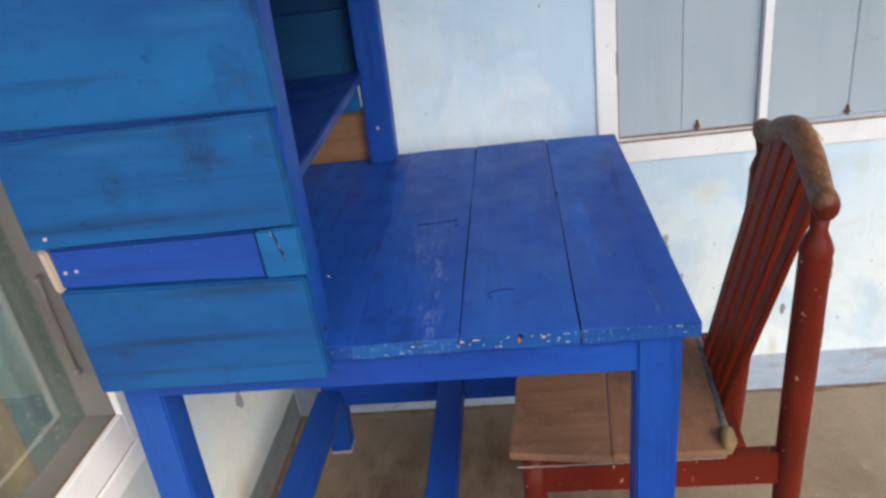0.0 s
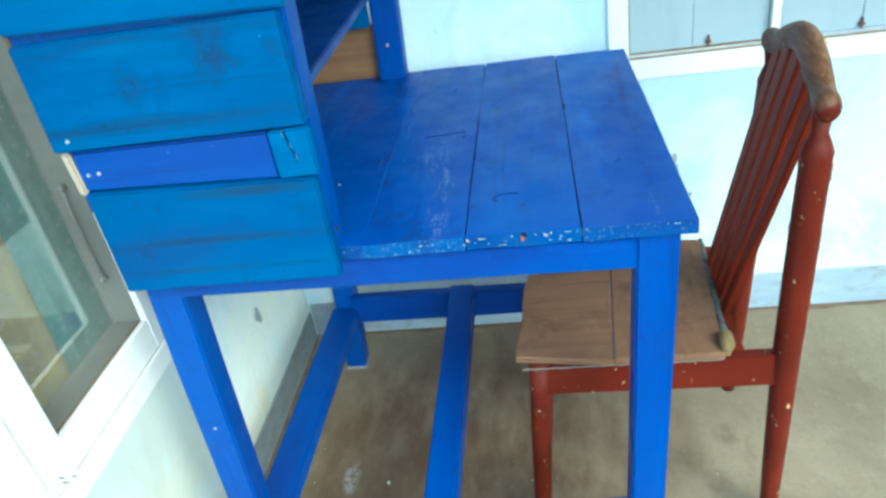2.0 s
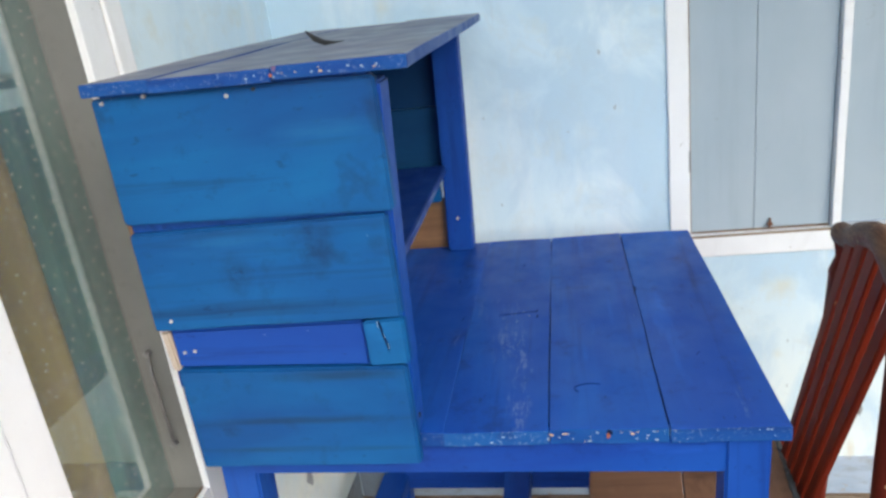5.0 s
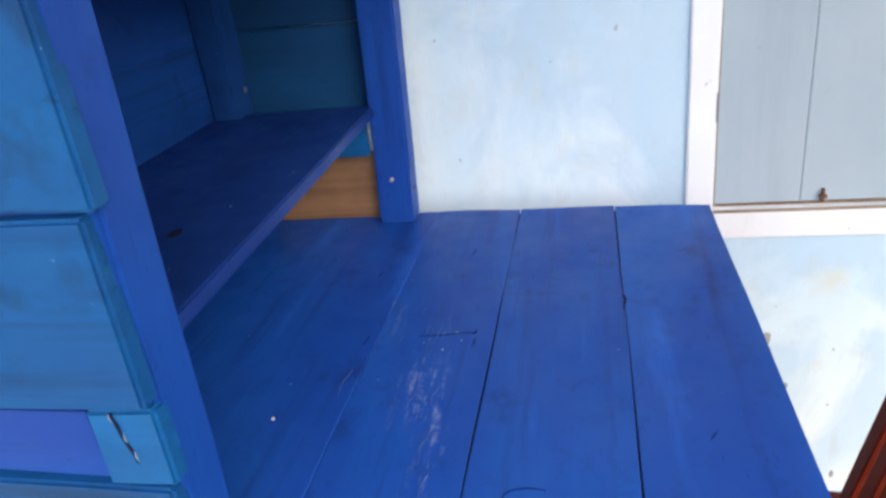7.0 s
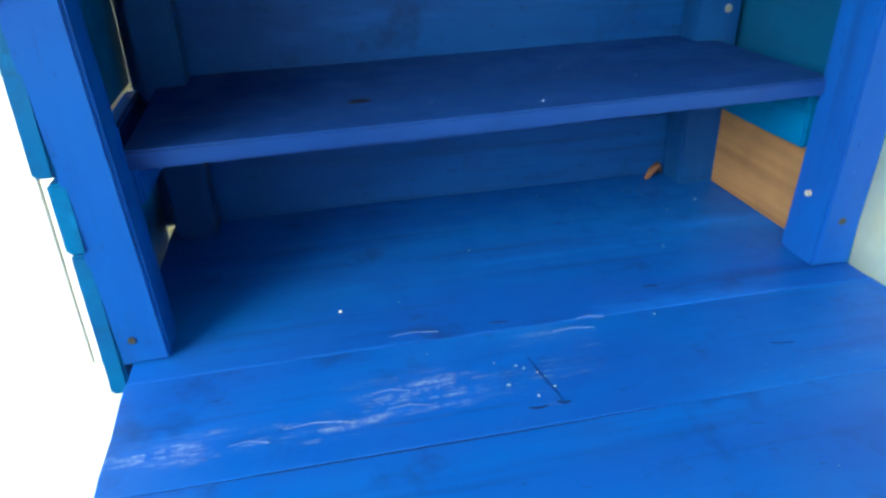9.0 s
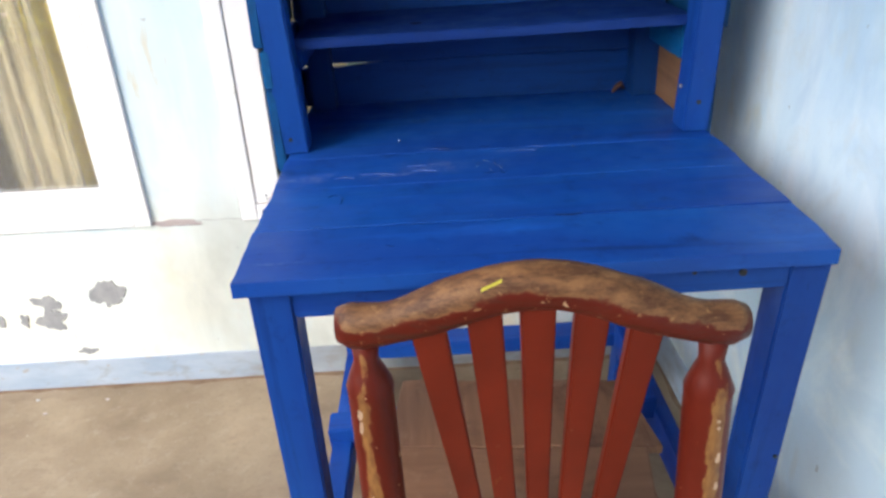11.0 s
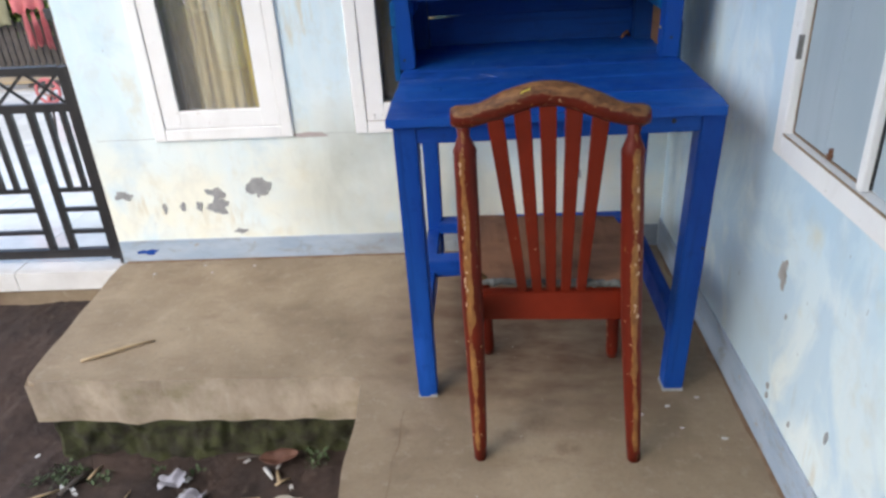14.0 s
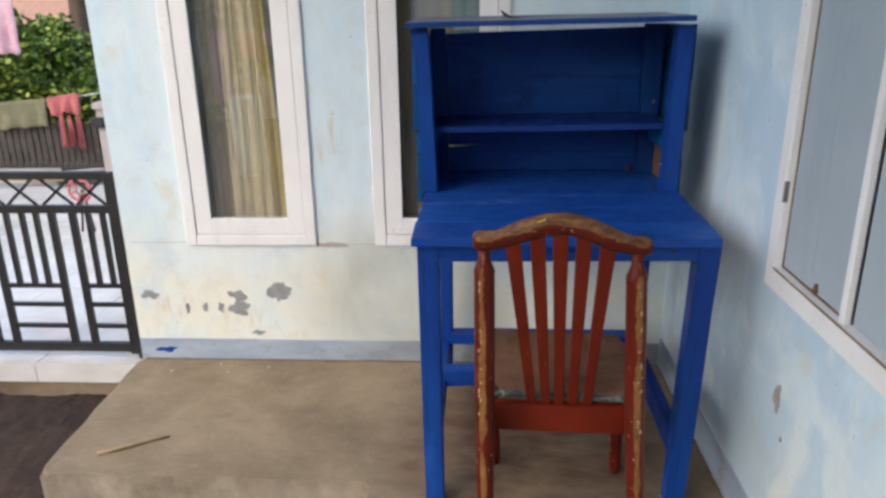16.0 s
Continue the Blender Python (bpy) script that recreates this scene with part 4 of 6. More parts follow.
# black strip stands in for the shade inside the open gap
part("gap", box(0.009, 0.030, -1.2025, -1.1990, ZI + 0.004, ZT, 0.0, 0, "z", 0, 0, EAST), dark_mat, w3, "black strip for the shaded gap beside the mullion")
part("hinge", box(-0.0090, 0.002, -0.8865, -0.8835, 0.853, 0.900, 0.001, 0, "z", 0, 0, EAST), steel_mat, w3, "dull steel hinge")
for y in (-1.056, -1.365):
    part("latch", joined(box(0.004, 0.012, y - 0.002, y + 0.002, ZI + 0.004, ZI + 0.026, 0.001, 0, "z", 0, 0, EAST), box(0.003, 0.0115, y - 0.006, y + 0.006, ZI + 0.011, ZI + 0.015, 0.001, 0, "z", 0, 0, EAST)), rust_mat, w3, "small rusty latch")
part("sill_strip", box(-0.0095, -0.0072, -1.61, -0.886, ZI - 0.0045, ZI + 0.0008, 0.001, 0, "y", 0, 0, EAST), wood("raw_sill_edge", "y", (0.36, 0.27, 0.18), (0.27, 0.19, 0.12), (0.17, 0.11, 0.07)), w3, "bare wood showing along the sill edge")
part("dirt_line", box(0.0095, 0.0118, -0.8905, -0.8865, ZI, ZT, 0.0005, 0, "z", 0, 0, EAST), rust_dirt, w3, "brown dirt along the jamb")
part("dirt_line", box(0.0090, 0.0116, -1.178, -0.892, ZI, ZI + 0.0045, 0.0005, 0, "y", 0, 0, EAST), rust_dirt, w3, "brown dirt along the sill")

# ---------------------------------------------------------------- desk
desk = thing("desk", (-0.46, -0.49, 0), "blue-painted homemade wooden desk with a hutch, brushed and chipped", "desk")
T = 0.76


def desk_part(name, bm, mat, label=""):
    return part(name, bm, mat, desk, label)


# tabletop boards run along x; left ends are chipped
for i, (ya, yb, xl, xr, dz) in enumerate(((-0.862, -0.7252, -0.813, -0.099, 0.0), (-0.7238, -0.5812, -0.812, -0.098, 0.0004), (-0.5798, -0.4472, -0.812, -0.096, 0.0), (-0.4468, -0.116, -0.811, -0.096, 0.0003))):
    bm = box(xl, xr, ya, yb, T - 0.020, T + dz, 0.0012, 16, "x", 0.0012, i)
    for k in range(1, 6):
        bmesh.ops.bisect_plane(bm, geom=bm.verts[:] + bm.edges[:] + bm.faces[:], plane_co=(0, ya + (yb - ya) * k / 6, 0), plane_no=(0, 1, 0))
    for v in bm.verts:
        if v.co.x < -0.79 and ya < -0.44:
            v.co.x += 0.0045 * noise.noise(Vector((0, v.co.y * 14, 3)))
        elif v.co.x > -0.12:
            v.co.x += 0.005 * noise.noise(Vector((0, v.co.y * 9, 7))) - 0.006 * max(0.0, -0.80 - v.co.y) / 0.06
    for f in bm.faces:
        if f.calc_center_median().x < -0.795 and f.normal.x < -0.3:
            f.material_index = 1
    desk_part("plank", bm, [top_blue, edge_blue])
for y, d, mt in ((-0.7245, 0.0013, ink), (-0.5805, 0.0013, ink), (-0.4470, 0.0009, top_blue)):
    desk_part("joint", box(-0.795, -0.115, y - 0.004, y + 0.004, T - 0.020, T - d, 0.0), mt, "dark dirt-filled joint" if mt is ink else "joint filled with paint")
# aprons
desk_part("apron", beam((-0.789, -0.170, 0.716), (-0.790, -0.792, 0.711), 0.020, 0.048, wob=0.002, seed=2), rail_blue)
desk_part("apron", beam((-0.112, -0.170, 0.714), (-0.111, -0.792, 0.714), 0.020, 0.048, seed=3), rail_blue)
desk_part("apron", beam((-0.750, -0.834, 0.717), (-0.152, -0.834, 0.721), 0.020, 0.040, seed=4), cross_blue)
desk_part("apron", beam((-0.750, -0.135, 0.715), (-0.152, -0.150, 0.715), 0.020, 0.046, seed=5), cross_blue)
# legs
LEGS = (((-0.775, -0.818, 0.739), (-0.772, -0.802, 0.0)), ((-0.126, -0.818, 0.739), (-0.141, -0.798, 0.0)), ((-0.770, -0.149, 0.739), (-0.774, -0.124, 0.0)), ((-0.126, -0.188, 0.739), (-0.127, -0.154, 0.0)))
for i, (a, c) in enumerate(LEGS):
    leg = desk_part("leg", beam(a, c, 0.052, 0.053, up=(0, 1, 0), w1=0.048, d1=0.050, wob=0.003, seed=i + 10), frame_blue)
    part("leg_end", beam(Vector(c) + Vector((0, 0, 0.008)), Vector(c) + Vector((0, 0, 0.0)), 0.050, 0.052, up=(0, 1, 0), bevel=0.001, cuts=0, wob=0), cement_mat, leg, "bare worn foot end")
# stretchers
desk_part("stretcher", beam((-0.777, -0.155, 0.132), (-0.776, -0.785, 0.177), 0.040, 0.062, wob=0.002, seed=20), rail_blue)
desk_part("stretcher", beam((-0.148, -0.185, 0.194), (-0.150, -0.785, 0.192), 0.028, 0.074, wob=0.002, seed=21), rail_blue)
desk_part("stretcher", beam((-0.760, -0.150, 0.176), (-0.150, -0.162, 0.180), 0.064, 0.036, wob=0.002, seed=22), cross_blue)
desk_part("stretcher", beam((-0.802, -0.463, 0.190), (-0.158, -0.468, 0.226), 0.056, 0.050, wob=0.002, seed=23), cross_blue)

# darker copies of the desk paints: hutch shade put into the colour
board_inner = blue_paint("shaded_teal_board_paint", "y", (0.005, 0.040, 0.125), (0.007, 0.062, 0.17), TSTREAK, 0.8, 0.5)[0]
inner_post = blue_paint("shaded_blue_post_paint", "z", (0.005, 0.032, 0.15), (0.008, 0.050, 0.20), (0.004, 0.012, 0.05), 0.7)[0]
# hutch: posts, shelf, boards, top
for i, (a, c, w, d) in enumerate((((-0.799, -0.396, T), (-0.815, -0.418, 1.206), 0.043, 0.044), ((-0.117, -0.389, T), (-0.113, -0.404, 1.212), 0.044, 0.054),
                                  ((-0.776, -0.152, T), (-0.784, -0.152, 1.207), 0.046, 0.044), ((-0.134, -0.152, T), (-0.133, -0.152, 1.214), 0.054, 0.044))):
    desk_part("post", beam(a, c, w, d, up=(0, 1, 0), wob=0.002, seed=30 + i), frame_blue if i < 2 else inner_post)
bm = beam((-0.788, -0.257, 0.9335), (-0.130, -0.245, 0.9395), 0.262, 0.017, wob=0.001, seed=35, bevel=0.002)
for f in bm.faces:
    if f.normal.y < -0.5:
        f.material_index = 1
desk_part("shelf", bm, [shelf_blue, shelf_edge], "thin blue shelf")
desk_part("shelf_cleat", beam((-0.128, -0.175, 0.901), (-0.130, -0.360, 0.901), 0.014, 0.060, seed=36), board_blue)
desk_part("shelf_cleat", beam((-0.785, -0.175, 0.906), (-0.788, -0.372, 0.906), 0.018, 0.036, seed=36), rail_blue)
# side boards, left: foot and head heights at the back and the front edge, the two edges and the outer face
LEFT = ((1.0730, 1.0655, 1.219, 1.212, -0.115, -0.437, -0.835, board_blue, "teal-blue side board with dark smears"),
        (0.9350, 0.9380, 1.0610, 1.0635, -0.115, -0.427, -0.835, board_blue, "teal-blue side board with dark smears"),
        (0.7300, 0.7305, 0.8765, 0.8700, -0.125, -0.420, -0.828, board_blue, "teal-blue side board with dark grain streaks"),
        (0.8785, 0.8725, 0.930, 0.9310, -0.127, -0.3755, -0.823, rail_blue, "bright blue filler strip"),
        (0.8725, 0.8735, 0.932, 0.9340, -0.3765, -0.426, -0.828, board_blue, "cracked teal end piece"))


def skew_board(zb0, zb1, zt0, zt1, ya, yb, x, seed):
    """An upright board whose back edge (ya) and front edge (yb) differ in height."""
    bm = box(x - 0.007, x + 0.010, yb, ya, 0, 1, 0.0, 6, "y")
    for v in bm.verts:
        f = (v.co.y - ya) / (yb - ya)
        lo, hi = zb0 + (zb1 - zb0) * f, zt0 + (zt1 - zt0) * f
        v.co.z = lo + (hi - lo) * v.co.z
    bmesh.ops.bevel(bm, geom=[e for e in bm.edges if e.calc_face_angle(0) > 0.6], offset=0.0025, segments=2, affect="EDGES")
    for v in bm.verts:
        p = v.co * 7 + Vector((seed, 0, 0))
        v.co += Vector((0.0016 * noise.noise(p), 0, 0.0012 * noise.noise(p + Vector((0, 7, 0)))))
    return bm


for i, (a, c, d, e, ya, yb, x, mt, lab) in enumerate(LEFT):
    desk_part("side_board" if i < 3 else "side_strip", skew_board(a, c, d, e, ya, yb, x, 50 + i), mt, lab)
desk_part("crack", tube([(-0.8353, -0.3955, 0.9315), (-0.8356, -0.3985, 0.922), (-0.8356, -0.3985, 0.914), (-0.8356, -0.4025, 0.903), (-0.8355, -0.4035, 0.892)], [(0.0006, 0.0012), (0.0010, 0.0020), (0.0008, 0.0010), (0.0010, 0.0016), (0.0004, 0.0005)], 6, up=(1, 0, 0)), ink, "dark split in the end piece")
for y, z in ((-0.3940, 0.928), (-0.4000, 0.912), (-0.4035, 0.8985)):
    desk_part("splinter", tube([(-0.8355, y, z + 0.004), (-0.8362, y - 0.0005, z), (-0.8355, y - 0.001, z - 0.004)], [0.0002, 0.0005, 0.0002], 6, up=(1, 0, 0)), white_chip, "pale splinter beside the split")
desk_part("bare_edge", beam((-0.826, -0.118, 0.930), (-0.824, -0.120, 0.872), 0.010, 0.012, up=(0, 1, 0)), plain("raw_edge", (0.5, 0.42, 0.34), (0.4, 0.32, 0.25)), "unpainted edge of a batten")
for y, z, x in ((-0.275, 1.207, -0.8425), (-0.129, 1.2135, -0.8425), (-0.180, 1.2165, -0.8425), (-0.140, 0.949, -0.8425), (-0.139, 0.900, -0.8305), (-0.153, 0.901, -0.8305)):
    nail(desk, (x, y, z), 0.0023, (-1, 0, 0))
nail(desk, (-0.1415, -0.390, 0.834), 0.0032, (-1, 0, 0))
nail(desk, (-0.209, -0.8445, 0.7265), 0.005, (0, -1, 0), dark_mat)
nail(desk, (-0.268, -0.8445, 0.7300), 0.003, (0, -1, 0), dark_mat)
nail(desk, (-0.125, -0.1745, 0.985), 0.005, (0, -1, 0), steel_mat)
nail(desk, (-0.8425, -0.306, 1.211), 0.002, (-1, 0, 0), dark_mat)
nail(desk, (-0.118, -0.4175, 0.812), 0.004, (0, -1, 0), dark_mat)
nail(desk, (-0.626, -0.379, T + 0.0005), 0.0018, (0, 0, 1))
nail(desk, (-0.797, -0.140, 0.44), 0.0028, (-1, 0, 0))
nail(desk, (-0.115, -0.838, 0.42), 0.003, (0, -1, 0), dark_mat)
nail(desk, (-0.806, -0.419, 0.785), 0.0035, (0, -1, 0), dark_mat)
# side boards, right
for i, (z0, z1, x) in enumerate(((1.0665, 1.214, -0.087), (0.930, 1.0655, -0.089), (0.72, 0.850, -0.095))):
    desk_part("side_board", box(x - 0.008, x + 0.008, -0.408, -0.118, z0, z1, 0.003, 5, "y", 0.002, 70 + i), board_inner, "teal side board darkened for shade")
desk_part("side_board", box(-0.112, -0.104, -0.362, -0.130, T + 0.001, 0.873, 0.002, 4, "y", 0.001, 75), bare_wood, "unpainted plywood side panel")
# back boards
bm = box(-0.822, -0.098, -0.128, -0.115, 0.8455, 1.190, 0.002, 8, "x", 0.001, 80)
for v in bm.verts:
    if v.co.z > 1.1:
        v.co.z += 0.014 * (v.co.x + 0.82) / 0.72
desk_part("back_board", bm, inner_blue, "blue back board darkened for hutch shade")
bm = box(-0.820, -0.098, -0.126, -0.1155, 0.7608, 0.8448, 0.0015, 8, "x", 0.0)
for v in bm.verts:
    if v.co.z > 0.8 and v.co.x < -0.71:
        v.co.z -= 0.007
desk_part("back_board", bm, inner_blue, "blue back board darkened for hutch shade")
# battens that close the gaps behind the side boards
desk_part("batten", box(-0.834, -0.818, -0.430, -0.122, 1.180, 1.2215, 0.002, 4, "y", 0.001, 91), rail_blue, "bright blue batten under the top board")
desk_part("batten", box(-0.832, -0.826, -0.400, -0.116, 1.050, 1.085, 0.001, 4, "y", 0.001, 92), inner_blue, "dark blue batten behind a gap")
desk_part("bare_edge", beam((-0.829, -0.113, 1.086), (-0.826, -0.114, 1.040), 0.008, 0.010, up=(0, 1, 0), seed=3), bare_wood, "unpainted splintered batten end")
# top: three planks side by side
for i, (ya, yb, dx, dz) in enumerate(((-0.1120, -0.1935, 0.001, 0.0), (-0.1945, -0.3320, -0.001, -0.0012), (-0.3330, -0.4760, 0.0, 0.0008))):
    bm = box(-0.853 + dx, -0.102 - dx, yb, ya, 0.0, 0.0145, 0.002, 10, "x", 0.0015, 90 + i)
    for v in bm.verts:
        v.co.z += 1.2142 + dz + 0.008 * (v.co.x + 0.85) / 0.75 + 0.008 * (v.co.y + 0.476) / 0.36
    for f in bm.faces:
        if f.calc_center_median().x < -0.85:
            f.material_index = 1
    desk_part("top_board", bm, [dust_sheen_blue, edge_blue], "worn dusty top plank of the hutch, greyed for wall sheen")
# chipped paint along the worn edges
red_chip = plain("rusty_red_chip", (0.45, 0.13, 0.05), (0.30, 0.08, 0.04), 60)


def edge_chip(x, y, z, ry, rz, mat, seed, label):
    """A bare spot on an edge that faces the windows' side of the porch."""
    bm = slab_of(blob_outline(y, z, ry, rz, 6, seed, 0.5), lambda u, v, h: (x - h, u, v), 0.0012)
    return desk_part("paint_chip", bm, mat, label)


rc = random.Random(5)
for k in range(60):
    y = rc.choice((-0.52, -0.575, -0.60, -0.63, -0.678, -0.695, -0.705, -0.72, -0.745, -0.765, -0.785, -0.80, -0.82, -0.835)) + rc.uniform(-0.012, 0.012)
    top = rc.random() < 0.6
    edge_chip(-0.8115 - 0.003 * noise.noise(Vector((0, y * 14, 3))), y, 0.7565 if top else rc.uniform(0.743, 0.754), rc.uniform(0.0005, 0.0019), rc.uniform(0.0004, 0.0011), white_chip if k % 6 else pale_chip, k, "pale chip in the edge paint")
edge_chip(-0.8125, -0.652, 0.752, 0.0026, 0.0050, red_chip, 71, "rusty red chip in the edge paint")
edge_chip(-0.8125, -0.6535, 0.7575, 0.0030, 0.0030, ink, 72, "dark notch in the edge")
edge_chip(-0.8125, -0.584, 0.755, 0.0020, 0.0016, pale_chip, 73, "pinkish chip in the edge paint")
edge_chip(-0.8125, -0.681, 0.754, 0.0022, 0.0016, pale_chip, 74, "pinkish chip in the edge paint")
for k in range(18):
    y = rc.uniform(-0.455, -0.275)
    edge_chip(-0.8535, y, 1.2145 + 0.008 * (y + 0.476) / 0.36 + rc.uniform(0.004, 0.011), rc.uniform(0.0005, 0.0017), rc.uniform(0.0004, 0.0010), white_chip if k % 5 else pale_chip, 100 + k, "pale chip in the edge paint")
edge_chip(-0.8535, -0.3325, 1.2235, 0.0016, 0.0018, red_chip, 75, "rusty red chip in the edge paint")
edge_chip(-0.8535, -0.386, 1.2225, 0.0020, 0.0015, pale_chip, 76, "pinkish chip in the edge paint")
# pale flecks on the tabletop and the shelf
for k, (x, y) in enumerate(((-0.505, -0.495), (-0.487, -0.503), (-0.482, -0.508), (-0.473, -0.516), (-0.468, -0.522), (-0.465, -0.537), (-0.481, -0.546), (-0.501, -0.526), (-0.351, -0.156), (-0.296, -0.154), (-0.263, -0.331), (-0.162, -0.221), (-0.221, -0.194), (-0.474, -0.285), (-0.568, -0.375), (-0.212, -0.242), (-0.482, -0.545), (-0.501, -0.527), (-0.558, -0.468), (-0.337, -0.457), (-0.192, -0.726))):
    r = 0.0004 + 0.00022 * (k % 3)
    desk_part("fleck", slab_of(blob_outline(x, y, r * (1.8 if k % 2 else 1.0), r, 5, 30 + k, 0.4), lambda u, v, h: (u, v, T + 0.0002 + h), 0.0006), white_chip if k % 3 else pale_chip, "pale fleck on the paint")
for k, (x, y) in enumerate(((-0.155, -0.150), (-0.22, -0.165), (-0.30, -0.30), (-0.36, -0.24), (-0.52, -0.33), (-0.42, -0.36), (-0.66, -0.34))):
    r = 0.0003 + 0.0002 * (k % 3)
    desk_part("fleck", slab_of(blob_outline(x, y, r * 1.5, r, 5, 50 + k, 0.4), lambda u, v, h: (u, v, 0.9424 + 0.0092 * (x + 0.79) + h), 0.0008), white_chip, "pale fleck on the paint")

# ---------------------------------------------------------------- chair
chair = thing("chair", (-0.47, -0.87, 0), "worn red-painted wooden chair with a slatted back, tucked under the desk", "chair")


def post_points(side):
    if side < 0:
        return (-0.637, -1.050, 0.0), (-0.641, -1.046, 0.40), (-0.644, -1.050, 0.752), (-0.645, -1.050, 0.780), (-0.645, -1.051, 0.812)
    return (-0.288, -1.063, 0.0), (-0.320, -1.068, 0.40), (-0.341, -1.078, 0.749), (-0.342, -1.077, 0.778), (-0.342, -1.076, 0.808)


for s in (-1, 1):
    p = post_points(s)
    pts = [Vector(p[0]), Vector(p[0]).lerp(Vector(p[1]), 0.12), Vector(p[0]).lerp(Vector(p[1]), 0.5), Vector(p[1]), Vector(p[1]).lerp(Vector(p[2]), 0.5), Vector(p[2]) - Vector((0, 0, 0.008)), Vector(p[2]), Vector(p[2]).lerp(Vector(p[3]), 0.5), Vector(p[3]), Vector(p[4])]
    bm = tube(pts, [0.014, 0.016, 0.019, 0.0215, 0.0220, 0.0212, 0.0222, 0.017, 0.0112, 0.014], 14)
    part("back_post", bm, post_l if s < 0 else post_r, chair, "turned back post rubbed to bare wood", smooth=True)
for side, xo in ((-1, 0.010), (1, -0.006)):
    p = post_points(side)
    rr = random.Random(31 + side)
    for k in range(15):
        f = rr.random()
        c = Vector(p[1]).lerp(Vector(p[2]), f * 0.95)
        x, z, y = c.x - xo + rr.uniform(-0.004, 0.004), c.z, c.y
        w, h = rr.uniform(0.0012, 0.0028), rr.uniform(0.002, 0.006)
        dx = x - c.x
        yy = y - math.sqrt(max(0.0, 0.0222 ** 2 - dx * dx)) + 0.0009
        part("chip", slab_of(blob_outline(x, z, w, h, 6, k + side, 0.4), lambda u, v, hh: (u, yy - hh, v), 0.0007), pale_chip, chair, "pale paint chip")
# crest rail: a bowed, thick-ended bar
n = 28
pts, rad = [], []
for i in range(n + 1):
    u = i / n
    a = u * 2 - 1
    rise = 0.044 * (0.5 + 0.5 * math.cos(math.pi * min(1.0, abs(a) / 0.93)))
    z = 0.818 + rise - 0.004 * u
    x = -0.6665 + 0.3495 * u
    y = -1.050 - 0.026 * u - 0.010 * (1 - a * a)
    r = 0.0225 - 0.0030 * math.exp(-((abs(a) - 0.72) / 0.16) ** 2) + 0.0028 * max(0.0, (abs(a) - 0.85) / 0.15)
    if i in (0, n):
        r *= 0.62
    elif i in (1, n - 1):
        r *= 0.90
    pts.append((x, y, z))
    rad.append((r * 0.82, r))
bm = tube(pts, rad, 14, up=(0, 0, 1))
for v in bm.verts:
    v.co += 0.0015 * Vector((noise.noise(v.co * 30), noise.noise(v.co * 33), noise.noise(v.co * 28)))
crest = part("crest_rail", bm, crest_mat, chair, "bowed crest rail worn to brown wood", smooth=True)
part("paint_mark", slab_of([(-0.543, 0.0), (-0.526, 0.0065), (-0.5255, 0.0085), (-0.5425, 0.0022)], lambda u, v, h: (u, -1.086 - h + v * 0.4, 0.864 + v), 0.0015), plain("yellow_mark", (0.6, 0.5, 0.05), (0.5, 0.4, 0.04)), crest, "small yellow paint mark")
for xt, xb, zt in ((-0.588, -0.533, 0.822), (-0.540, -0.502, 0.838), (-0.494, -0.472, 0.843), (-0.447, -0.442, 0.838), (-0.399, -0.409, 0.820)):
    part("slat", beam((xb, -0.973, 0.398), (xt, -1.068 - 0.026 * (xt + 0.494), zt), 0.020, 0.012, up=(0, 1, 0), w1=0.031, d1=0.013, bevel=0.002, cuts=4), red_slat, chair)
part("seat_rail", beam((-0.632, -0.972, 0.371), (-0.312, -0.980, 0.367), 0.022, 0.070, bevel=0.002), red_slat, chair)
part("seat_rail", beam((-0.634, -0.645, 0.366), (-0.640, -1.040, 0.370), 0.020, 0.064, bevel=0.002), red_mat, chair)
part("seat_rail", beam((-0.280, -0.665, 0.366), (-0.319, -1.058, 0.368), 0.020, 0.062, bevel=0.002), red_mat, chair)
part("seat_rail", beam((-0.620, -0.642, 0.372), (-0.290, -0.666, 0.372), 0.020, 0.058, bevel=0.002), red_mat, chair)
for x, y, dx, dy in ((-0.609, -0.632, -0.020, -0.021), (-0.268, -0.662, -0.012, -0.012)):
    bm = tube([(x, y, 0), (x, y, 0.02), (x + dx * 0.5, y + dy * 0.5, 0.22), (x + dx * 0.8, y + dy * 0.8, 0.31), (x + dx, y + dy, 0.405)], [0.014, 0.0165, 0.019, 0.0205, 0.0205], 12)
    part("front_leg", bm, red_mat, chair, smooth=True)


def skewed(bm, x0=-0.65):
    """The seat sits a little askew to its posts."""
    for v in bm.verts:
        v.co.y -= 0.085 * (v.co.x - x0)
    return bm


bm = skewed(box(-0.662, -0.262, -0.773, -0.614, 0.407, 0.421, 0.003, 8, "x", 0.003, 100))
for v in bm.verts:
    f = max(0.0, (v.co.y + 0.665 + 0.085 * (v.co.x + 0.65)) / 0.05)
    v.co.x += 0.022 * f * (-1 if v.co.x > -0.31 else 1 if v.co.x < -0.61 else 0)
    if f > 0:
        v.co.y += 0.006 * noise.noise(v.co * 40)
part("seat_board", bm, seat_rough, chair, "splintered brown front seat board")
bm = skewed(box(-0.660, -0.285, -0.948, -0.7736, 0.408, 0.4222, 0.003, 8, "x", 0.003, 101))
for v in bm.verts:
    if v.co.x > -0.34:
        v.co.x -= 0.022 * max(0.0, -0.82 - v.co.y) / 0.12
part("seat_board", bm, seat_wood, chair, "worn brown rear seat board")
n = 40
rear = [(-0.656 + 0.344 * k / n, -0.9515 + 0.003 * noise.noise(Vector((k * 0.6, 1, 0))), 0.4165 + 0.004 * noise.noise(Vector((k * 0.5, 5, 0)))) for k in range(n + 1)]
